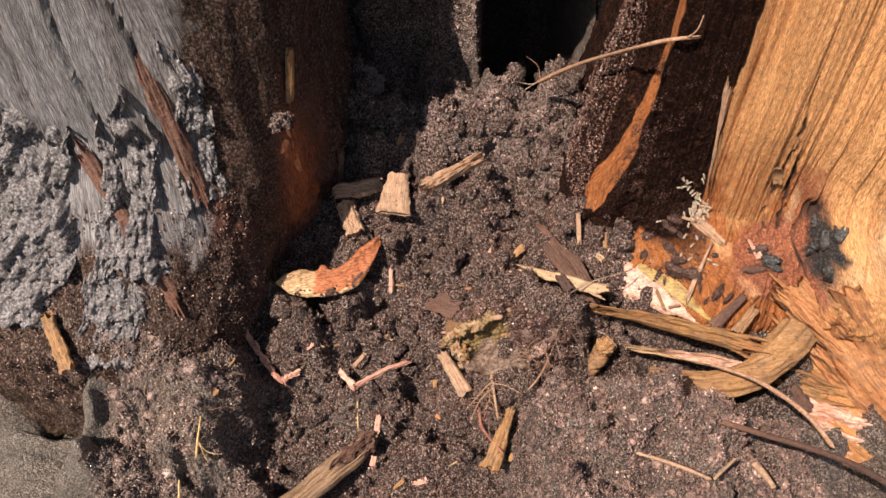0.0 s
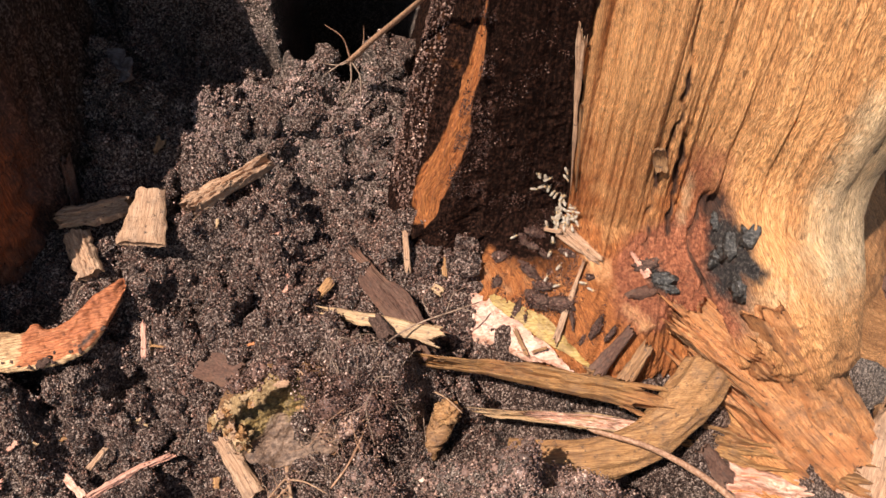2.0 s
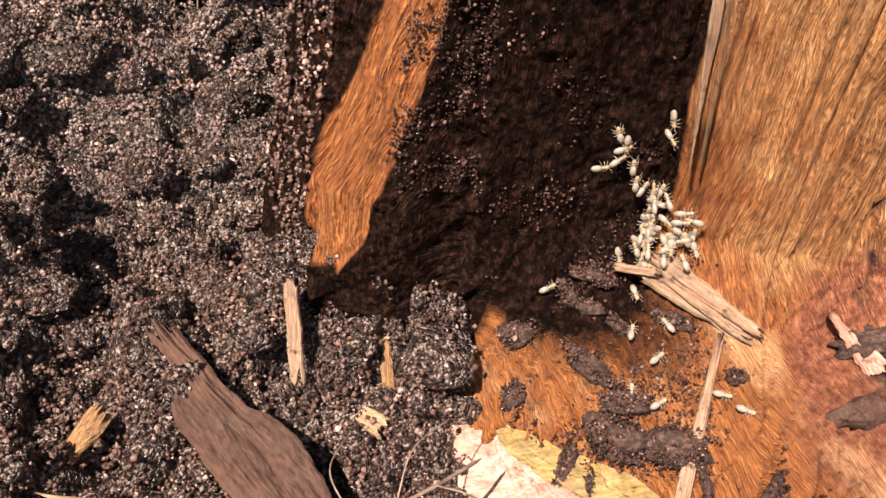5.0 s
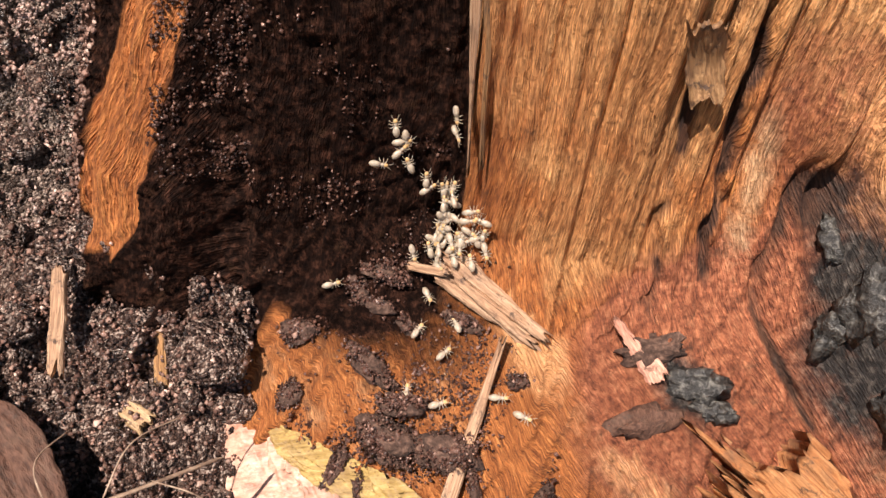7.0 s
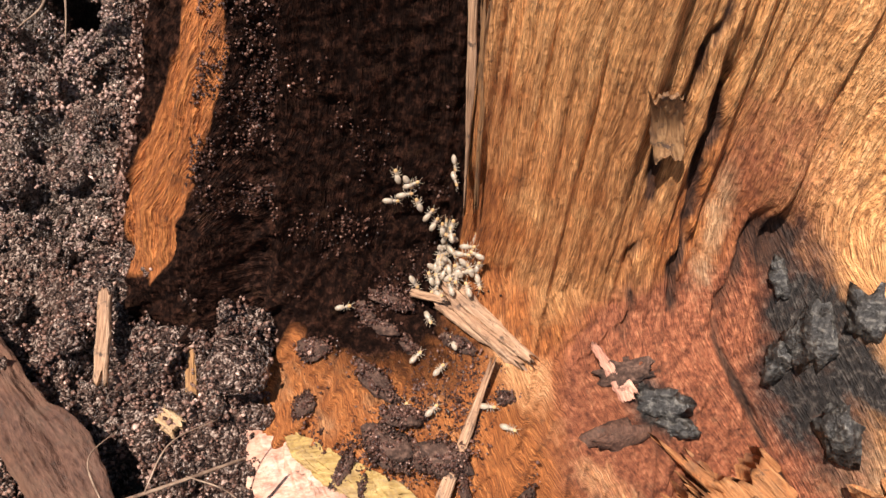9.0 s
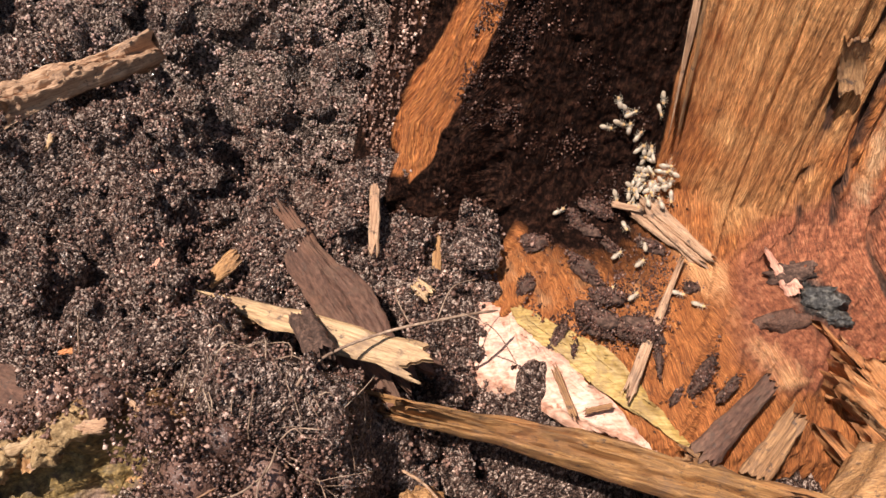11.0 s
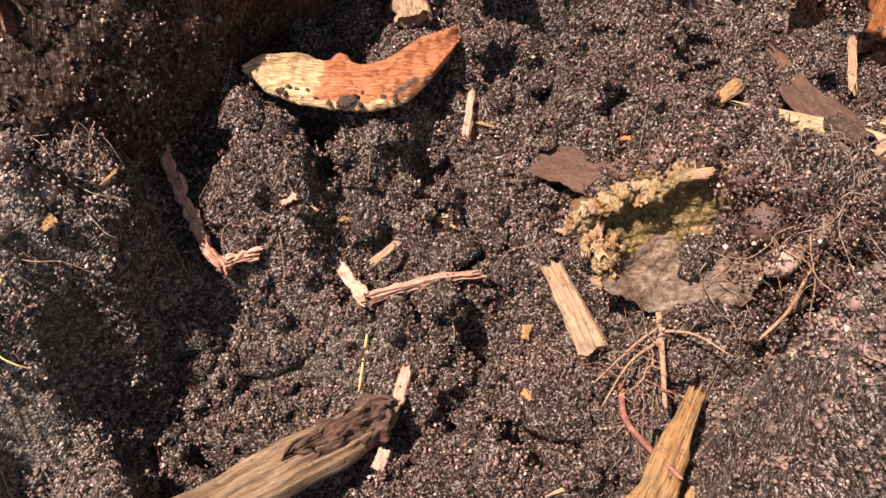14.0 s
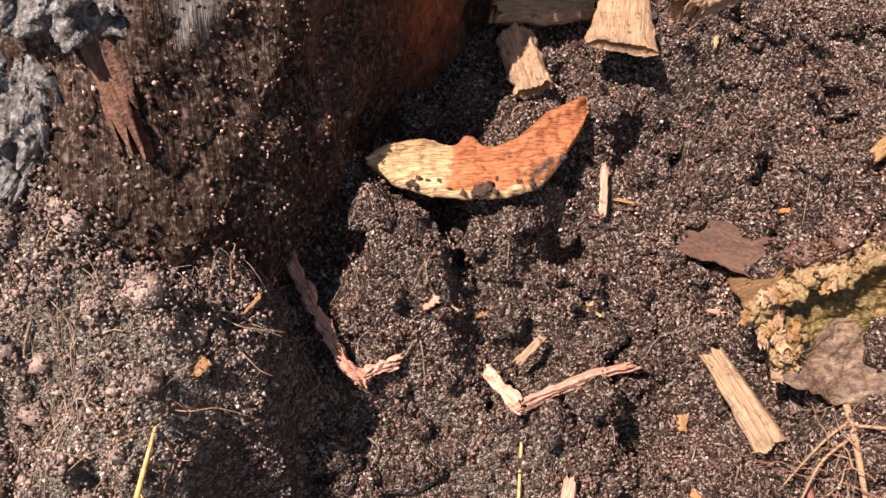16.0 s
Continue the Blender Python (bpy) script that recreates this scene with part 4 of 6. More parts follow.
crumb_bed("soil_crumbs", CRUMB, "dark glistening crumbs of loose humus soil", 11500, -0.31, 0.2, 0.3, 0.8, 0.002, 5, 9, lambda x, y: ~on_heap(x, y) & ~on_mound(x, y) & (~on_bank(x, y) | (vnoise(x * 70, y * 70, seed=44) > 0.2)))
crumb_bed("soil_crumbs", CRUMB, "dark glistening crumbs of loose humus soil", 1500, 0.03, 0.19, 0.5, 0.66, 0.0015, 6, 7)
crumb_bed("sandy_crumbs", PALECRUMB, "light sandy soil crumbs on the heap", 3900, -0.31, -0.17, 0.24, 0.45, 0.0017, 7, 7, on_heap)


crumb_bed("sandy_crumbs", BANKCRUMB, "grey-brown soil crumbs on the bank", 3000, -0.03, 0.18, 0.62, 0.80, 0.0021, 10, 7, on_bank)
crumb_bed("sandy_crumbs", GREYCRUMB, "grey-brown soil crumbs on the low mound", 3800, 0.06, 0.33, 0.24, 0.41, 0.0017, 9, 7, on_mound)


def build_crust():
    """Crumbs that cling to the hollow and to the feet of the stumps."""
    rng = np.random.default_rng(8)
    out = []
    for centre, shape, lo, hi, z0, z1, n in ((STUMP, stump_radius, -134, -120, 0.035, 0.24, 3500), (STUMP, stump_radius, -136.8, -132.2, 0.045, 0.22, 5200), (STUMP, stump_radius, -131, -113, 0.0, 0.045, 11000),
                                             (STUMP, stump_radius, -130, -112, 0.025, 0.05, 900), 
                                             # Dark crumbs on the old stump's far side, adding to its painted shade.
                                             (OLD, old_radius, -66, -10, 0.02, 0.30, 5200)):
        a, z = rng.uniform(lo, hi, n), z0 + (z1 - z0) * rng.uniform(0, 1, n) ** 1.3
        keep = fbm(a * 0.3, z * 75, seed=17, octaves=4) > rng.uniform(-0.1, 0.35, n)
        a, z = a[keep], z[keep]
        r, t = shape(a, z) + 0.0003, np.radians(a)
        out.append(np.stack([centre[0] + r * np.cos(t), centre[1] + r * np.sin(t), z], -1))
    P = np.concatenate(out)
    dry = []
    for centre, shape, lo, hi, z0, z1, n in ((STUMP, stump_radius, -172, -142.5, 0.04, 0.3, 6500), (OLD, old_radius, -125, -58, -0.03, 0.15, 6500)):
        a, z = rng.uniform(lo, hi, n), z0 + (z1 - z0) * rng.uniform(0, 1, n) ** 1.2
        r, t = shape(a, z) + 0.0004, np.radians(a)
        dry.append(np.stack([centre[0] + r * np.cos(t), centre[1] + r * np.sin(t), z], -1))
    D = np.concatenate(dry)
    V, F = scatter(D, 0.0009 * np.exp(rng.normal(0, 0.25, len(D))), 0.6, rng, 0, 0.4)
    tagged(solid("clinging_soil", V, F, CRUMB), "brown soil crumbs stuck to stump feet", "soil", kind="stuff")
    V, F = scatter(P, 0.0005 * np.exp(rng.normal(0, 0.3, len(P))), 0.6, rng, 0, 0.4)
    tagged(solid("clinging_soil", V, F, WETCRUMB), "dark soil crumbs clinging to stump wood", "soil", kind="stuff")


build_crust()


# Unseen mass above the cavity mouth, added to keep the sun out of it.
tagged(lump("soil_overhang", (0.09, 0.88, 0.33), (0.18, 0.165, 0.15), SOIL, 61, 4, 0.12, 2.0), "unseen earth mass added to shade the cavity mouth", "soil", kind="structure")


# ---- parts of the stripped stump ----
def patch(name, corners, out, mat, seed, n=110, m=64, rag=0.5, rough=0.0006):
    """A plate on the stump's foot between four places (angle, height), its rim sunk into the wood."""
    u, v = np.meshgrid(np.linspace(0, 1, n), np.linspace(0, 1, m))
    (a0, z0), (a1, z1), (a2, z2), (a3, z3) = corners
    A = (1 - v) * ((1 - u) * a0 + u * a1) + v * ((1 - u) * a3 + u * a2)
    Z = (1 - v) * ((1 - u) * z0 + u * z1) + v * ((1 - u) * z3 + u * z2)
    rim = np.minimum(np.minimum(u, 1 - u) * 2.2, np.minimum(v, 1 - v)) * 2
    rim = rim + rag * (fbm(u * 5, v * 3.5, seed=seed, octaves=5, gain=0.7) + 0.35 * fbm(u * 3, v * 26, seed=seed + 4, octaves=3))
    R = stump_shape(A, Z) + 0.0028 + out * (2 * sstep(0.0, 0.35, rim) - 1) + rough * fbm(u * 9, v * 7, seed=seed + 1, octaves=5, gain=0.6)
    t = np.radians(A)
    return child(sheet(name, np.stack([STUMP[0] + R * np.cos(t), STUMP[1] + R * np.sin(t), Z], -1), mat), stump)


def torn(name, a0, z0, a1, z1, W, T, mat, seed, out=0.004, label="", **kw):
    p0, p1 = on_stump(a0, z0, out), on_stump(a1, z1, out)
    mid = (p0 + p1) / 2
    up = Vector((mid.x - STUMP[0], mid.y - STUMP[1], 0)).normalized() + Vector((0, 0, 0.6))
    return child(bundle(name, p0, p1, W, T, mat, seed, up, **kw), stump, label)


def splinter(name, a0, z0, a1, z1, W, T, mat, seed, out=0.004, label="", **kw):
    p0, p1 = on_stump(a0, z0, out), on_stump(a1, z1, out)
    mid = (p0 + p1) / 2
    up = Vector((mid.x - STUMP[0], mid.y - STUMP[1], 0)).normalized() + Vector((0, 0, 0.6 if z0 < 0.06 else 0.0))
    return child(flake(name, p0, p1, W, T, mat, seed, up, **kw), stump, label)


patch("cambium", [(-130.5, 0.014), (-121, 0.007), (-110, -0.012), (-129.5, -0.022)], 0.0022, PINK, 3, rag=0.22).data.materials[0] = PINK
tagged(stump.children[-1], "wet pink and white cambium laid bare")
patch("fibre_band", [(-128, 0.013), (-117, 0.011), (-107.5, -0.008), (-122.5, 0.005)], 0.0016, YELLOW, 9, rag=0.25)
torn("splinter", -119, 0.047, -110.5, 0.037, 0.008, 0.003, TAN, 41, 0.002, "curled tan splinter", count=5, splay=0.06)
splinter("splinter", -122, 0.044, -118.5, 0.0475, 0.003, 0.002, TAN, 42, 0.004)
splinter("splinter", -121.6, 0.2, -118.6, 0.089, 0.005, 0.0025, TAN, 43, 0.0022, taper=(1.3, 0.15), rough=0.35, twist=0.3)
splinter("splinter", -119.3, 0.15, -117.6, 0.085, 0.004, 0.003, BROWN, 44, 0.0012, taper=(0.7, 0.3), rough=0.4)
splinter("flap", -105.4, 0.138, -103.6, 0.118, 0.009, 0.002, BROWN, 45, 0.004, "peeling brown flap of wood", bend=0.12)
splinter("flap", -105.2, 0.0465, -102, 0.037, 0.0055, 0.0018, SALMON, 47, 0.003, "lifted salmon bark flap", taper=(0.5, 1.2), bend=0.1, rough=0.3, twist=0.4)


def clot(name, a, z, su, sv, thick, mat, seed, turn=0.0, label="", knob=0.55, freq=2.3):
    """A flat clot stuck to the wood: su across, sv up the surface."""
    V, F = BALLS[3]
    d = 1 + knob * fbm(V[:, 0] * freq, V[:, 1] * freq, V[:, 2] * freq, seed=seed, octaves=5, gain=0.6)
    B = V * d[:, None] * np.array((sv, su, thick))
    B[:, 2] += 0.0011 * fbm(B[:, 0] * 420, B[:, 1] * 420, seed=seed + 1, octaves=3, gain=0.65) * (V[:, 2] > -0.3)
    ob = child(solid(name, B, F, mat), stump, label)
    ob.matrix_world = stump_pose(a, z, turn, -0.001)
    return ob


def crumbly_clot(a, z, su, sv, thick, seed, turn):
    """A clot of damp earth: a low core under a skin of fine crumbs that thins out round it."""
    rng = np.random.default_rng(seed)
    core = clot("mud_patch", a, z, su * 0.82, sv * 0.82, thick, MUD, seed, turn, "dark brown crumbly mud stuck to wood", 0.36, 2.0)
    k = int(np.clip(su * sv * 9.5e6, 120, 900))
    t, d = rng.uniform(0, 2 * np.pi, k), np.abs(rng.normal(0, 0.62, k)) ** 0.8
    d = d * (1 + 0.25 * np.sin(3 * t + seed) + 0.2 * np.sin(5 * t + 2 * seed))
    P = np.stack([sv * d * np.cos(t), su * d * np.sin(t), thick * 0.95 * np.sqrt(np.clip(1 - (d / 1.02) ** 2, 0, 1)) + rng.uniform(-0.0002, 0.0006, k)], -1)
    V, F = scatter(P, 0.00046 * np.exp(rng.normal(0, 0.35, k)), 0.6, rng, 0, 0.4)
    bits = child(solid("mud_skin", V, F, MUDCRUMB), stump)
    bits.matrix_world = core.matrix_world.copy()


CLOTS = ((-121.8, 0.0262, 0.012, 0.0042, 0.0045, 20), (-118.6, 0.0225, 0.009, 0.0045, 0.005, -10), (-118.8, 0.0165, 0.0115, 0.007, 0.006, 12), (-115.0, 0.018, 0.012, 0.0075, 0.006, -14),
         (-121.4, 0.008, 0.0032, 0.010, 0.003, 8), (-119.6, 0.006, 0.002, 0.006, 0.0025, -14), (-109.2, 0.012, 0.0036, 0.011, 0.0038, 22), (-107.0, 0.0105, 0.0024, 0.008, 0.003, 30),
         (-116.5, 0.0345, 0.008, 0.003, 0.0035, 10), (-123.6, 0.0405, 0.011, 0.0035, 0.004, 5), (-127.4, 0.0285, 0.0075, 0.005, 0.004, -30), (-126.0, 0.018, 0.004, 0.006, 0.003, 10),
         (-111.6, 0.0305, 0.004, 0.003, 0.0025, 0), (-123.2, 0.0335, 0.007, 0.003, 0.003, -12), (-120.4, 0.031, 0.006, 0.0025, 0.0025, 18), (-125.4, 0.036, 0.006, 0.004, 0.0035, 30),
         (-112.8, 0.012, 0.002, 0.008, 0.0025, -20), (-110.8, 0.005, 0.002, 0.006, 0.002, 16))
for k, (a, z, su, sv, thick, turn) in enumerate(CLOTS):
    crumbly_clot(a, z, su, sv, thick, 70 + 3 * k, turn)
clot("bark_scab", -103.2, 0.0295, 0.011, 0.0045, 0.0035, SLATE, 121, -14, "dark brown bark scab", 0.35)
clot("bark_scab", -102.6, 0.041, 0.009, 0.005, 0.0035, MUD, 122, -20, "dark brown bark scab", 0.4)
for k, (a, z, su, sv, thick, turn) in enumerate(((-99.8, 0.0375, 0.009, 0.0055, 0.0035, -8), (-98.6, 0.034, 0.006, 0.003, 0.003, 10), (-91.4, 0.076, 0.0062, 0.012, 0.004, 10), (-90.2, 0.056, 0.0068, 0.009, 0.005, -12),
                                                 (-92.5, 0.062, 0.004, 0.008, 0.003, 14), (-89.6, 0.09, 0.006, 0.008, 0.004, 0), (-92.8, 0.084, 0.003, 0.006, 0.0025, -10))):
    clot("resin_crust", a, z, su, sv, thick, TAR, 131 + k, turn, "black glinting resin crust", 0.5, 2.6)
# fins and roots of the foot
RIBBED = {"ribs": 0.75, "rough": 0.3, "jag": 0.12, "n": 84, "m": 30}
splinter("root_fin", -99.5, 0.026, -75.5, -0.062, 0.036, 0.015, FINWOOD, 81, 0.002, "splintered brown root fin", taper=(0.5, 1.0), cup=-0.2, **RIBBED)
splinter("root_fin", -95, -0.008, -77, -0.078, 0.032, 0.015, FINWOOD, 82, 0.004, taper=(0.6, 1.1), cup=-0.2, **RIBBED)
splinter("root_fin", -88, 0.02, -74.5, -0.045, 0.03, 0.012, FINWOOD, 83, -0.002, taper=(0.6, 1.0), cup=-0.2, **RIBBED)
splinter("root_fin", -97, 0.012, -84, -0.035, 0.012, 0.01, BROWN, 89, 0.008, taper=(0.3, 0.6), cup=-0.2, **RIBBED)
child(flake("root_fin", (0.340, 0.489, 0.026), (0.444, 0.399, -0.054), 0.046, 0.017, FINWOOD, 281, (0, -0.75, 0.65), taper=(0.6, 1.0), cup=-0.2, ribs=0.3, rough=0.14, jag=0.03, n=84, m=30), stump, "long orange-brown root ridge")
child(flake("root_fin", (0.372, 0.461, 0.056), (0.456, 0.415, -0.05), 0.05, 0.017, FINWOOD, 282, (0.15, -0.85, 0.5), taper=(0.5, 1.0), cup=-0.2, ribs=0.3, rough=0.14, jag=0.03, n=84, m=30), stump, "long orange-brown root ridge")
child(flake("root_fin", (0.345, 0.438, -0.058), (0.462, 0.402, -0.074), 0.026, 0.014, MOSSY, 84, (0, -0.6, 0.8), **RIBBED), stump, "olive-brown mossy root edge")
child(flake("cut_root", (0.352, 0.412, -0.078), (0.46, 0.375, -0.092), 0.04, 0.018, PINK, 85, (0, -0.5, 0.85), **RIBBED), stump, "chopped pale pink root wood")
child(flake("root_arm", (0.147, 0.475, 0.004), (0.305, 0.437, -0.014), 0.017, 0.012, MOSSY, 86, (0, -0.5, 0.85), taper=(0.45, 1.3), bend=0.05, sway=0.03, **RIBBED), stump, "olive and ochre root arm")
child(flake("root_arm", (0.178, 0.452, -0.026), (0.27, 0.436, -0.028), 0.011, 0.007, PALE, 87, (0, -0.6, 0.8), taper=(0.4, 1.0), **RIBBED), stump, "torn pale wood below the root arm")
child(flake("root_arm", (0.215, 0.446, -0.024), (0.292, 0.43, -0.028), 0.012, 0.008, PINK, 88, (0, -0.6, 0.8), taper=(0.4, 1.0), **RIBBED), stump)


def ribbed_root():
    pts = [(0.193, 0.408, -0.02), (0.235, 0.402, -0.022), (0.285, 0.412, -0.022), (0.322, 0.435, -0.014), (0.345, 0.458, -0.004)]
    P = tube_grid(pts, 0.013, 0.016, 110, 72, 0.0)
    C = smooth_line(pts, 110)
    th, u = np.linspace(0, 2 * np.pi, 72, endpoint=False)[None, :], np.linspace(0, 1, 110)[:, None]
    k = 0.96 + 0.1 * np.abs(np.cos(4.5 * th + 1.2 * fbm(u * 3, th * 0, seed=2, octaves=2))) + 0.16 * fbm(np.cos(th) * 3.2 + 0 * u, np.sin(th) * 3.2, u * 4, seed=4, octaves=4) + 0.06 * np.sin(u * 9)
    return child(sheet("ribbed_root", C[:, None] + (P - C[:, None]) * k[..., None], OCHRE, wrap=True), stump, "thick ribbed ochre root bent upwards")


ribbed_root()
child(lump("root_knob", (0.158, 0.447, -0.018), (0.009, 0.0085, 0.0085), OCHRE, 91, 4, 0.3, 5.5), stump, "ochre frayed head of a broken root stub")
child(tube("root_stub", [(0.157, 0.449, -0.022), (0.152, 0.443, -0.03), (0.147, 0.438, -0.04), (0.144, 0.436, -0.052)], 0.0085, 0.007, BROWN, 30, 22, 0.3, 92), stump, "reddish-brown peeling root stub")
tube_fibres = [(0.392, 0.468, 0.022), (0.405, 0.458, 0.022), (0.42, 0.462, 0.026), (0.428, 0.466, 0.034)]
child(tube("fibre", tube_fibres, 0.0014, 0.0006, TAN, 20, 6), stump, "loose curved wood fibre")

# ---- parts of the weathered stump ----


def bark_plate(a0, a1, z0, z1, thick, seed, lean=0.0, n=96, m=112):
    """A thick plate of flaking bark, broken into stepped scales."""
    u, v = np.meshgrid(np.linspace(0, 1, n), np.linspace(0, 1, m))
    Z = z0 + (z1 - z0 + 0.03 * fbm(u * 4, seed, seed=seed, octaves=3)) * v
    A = a0 + (a1 - a0) * u + lean * (v - 0.5) + 1.6 * fbm(Z * 40, u * 2, seed=seed, octaves=3)
    rim = np.minimum(np.minimum(u, 1 - u) * 4, np.minimum(v, 1 - v) * 7) + 0.36 * fbm(u * 4, v * 6, seed=seed + 1, octaves=4, gain=0.6)
    sx, sz = np.radians(A) * 0.22 + 0.004 * vnoise(A * 0.5, Z * 90, seed=seed), Z * 0.62 + 0.004 * vnoise(A * 0.5, Z * 90, seed=seed + 5)
    block = np.minimum(1.9 * pebbled(sx, sz, 0.017, seed), 1) * 0.6 + np.minimum(1.6 * pebbled(sx, sz, 0.0075, seed + 1), 1) * 0.25
    h = sstep(0, 0.4, rim) * thick * (0.2 + 0.55 * block + 0.4 * fbm(A * 0.35, Z * 60, seed=seed + 2, octaves=5, gain=0.65) - 0.28 * np.exp(-(fbm(A * 0.22, Z * 26, seed=seed + 7, octaves=4) / 0.07) ** 2)) - 0.004
    R = old_radius(A, Z) + h
    t = np.radians(A)
    return child(sheet("bark_plate", np.stack([OLD[0] + R * np.cos(t), OLD[1] + R * np.sin(t), Z], -1), BARK), old_stump, "thick grey furrowed bark plate")


bark_plate(-122, -93, 0.055, 0.222, 0.019, 11, 7)
bark_plate(-87.5, -73, 0.1, 0.228, 0.019, 12, 7)
bark_plate(-68, -59, 0.14, 0.268, 0.013, 13, 3)
bark_plate(-92, -82, 0.03, 0.095, 0.012, 14, 2)
bark_plate(-150, -122, 0.02, 0.22, 0.016, 15, 4)


def on_old(a, z, out=0.0):
    r = float(old_radius(a, z)) + out
    return Vector((OLD[0] + r * math.cos(radians(a)), OLD[1] + r * math.sin(radians(a)), z))


def old_splinter(name, a0, z0, a1, z1, W, T, mat, seed, out=0.004, label="", **kw):
    p0, p1 = on_old(a0, z0, out), on_old(a1, z1, out)
    mid = (p0 + p1) / 2
    return child(flake(name, p0, p1, W, T, mat, seed, (mid.x - OLD[0], mid.y - OLD[1], 0.1), **kw), old_stump, label)


old_splinter("inner_bark", -88, 0.195, -75.5, 0.075, 0.013, 0.01, INNERBARK, 21, 0.004, "rusty red inner bark", rough=0.3)
old_splinter("inner_bark", -70, 0.28, -66, 0.15, 0.014, 0.01, INNERBARK, 22, 0.002, "rusty red inner bark", rough=0.3)
old_splinter("inner_bark", -98, 0.075, -94, 0.045, 0.014, 0.008, OCHRE, 23, 0.012, "ochre broken bark edge", rough=0.3)
old_splinter("splinter", -39.5, 0.245, -42, 0.2, 0.008, 0.005, OCHRE, 24, 0.004, "bright ochre wood splinter")
old_splinter("splinter", -44.5, 0.185, -43, 0.125, 0.007, 0.004, ORANGE, 25, 0.001, taper=(0.4, 1))
old_splinter("splinter", -23, 0.085, -24, 0.045, 0.009, 0.004, INNERBARK, 26, 0.004, "curled strip of reddish bark", cup=0.3)
child(lump("soil_clump", on_old(-46, 0.19, 0.003), (0.011, 0.008, 0.009), SOIL, 27, 4, 0.5, 3), old_stump, "dark clump of soil")

# ---- loose wood on the soil ----
SLOPE = (0, -0.52, 0.85)


def loose(name, p0, p1, W, T, mat, seed, label, category="wood chip", up=SLOPE, group="", **kw):
    p0, p1 = Vector(p0) + Vector((0, 0, 0.003)), Vector(p1) + Vector((0, 0, 0.003))
    return tagged(flake(name, p0, p1, W, T, mat, seed, up, **kw), label, category, group)


loose("wood_chunk", (-0.112, 0.588, 0.051), (-0.064, 0.597, 0.052), 0.017, 0.012, TAN, 101, "split pale wood chunk lying on dark soil", jag=0.05, ribs=0.15, rough=0.3, m=30)
loose("wood_chunk", (-0.101, 0.582, 0.041), (-0.089, 0.554, 0.026), 0.020, 0.012, TAN, 102, "short pale grey wood block on soil", jag=0.04, ribs=0.15, m=30)
loose("wood_chunk", (-0.046, 0.602, 0.062), (-0.05, 0.56, 0.048), 0.032, 0.007, TAN, 103, "flat broad yellow wood chip leaning on soil", taper=(0.62, 1.15), jag=0.03, ribs=0.04, rough=0.07, bend=0.04, m=30)
loose("wood_chunk", (-0.019, 0.590, 0.055), (0.04, 0.617, 0.073), 0.0165, 0.013, TAN, 104, "grooved tan wood stick half buried in soil", taper=(1.1, 0.7), rough=0.3, ribs=0.4, m=34, jag=0.07)
loose("bark_chip", (0.034, 0.598, 0.042), (0.042, 0.58, 0.032), 0.010, 0.004, SALMON, 105, "small salmon bark chip on soil")
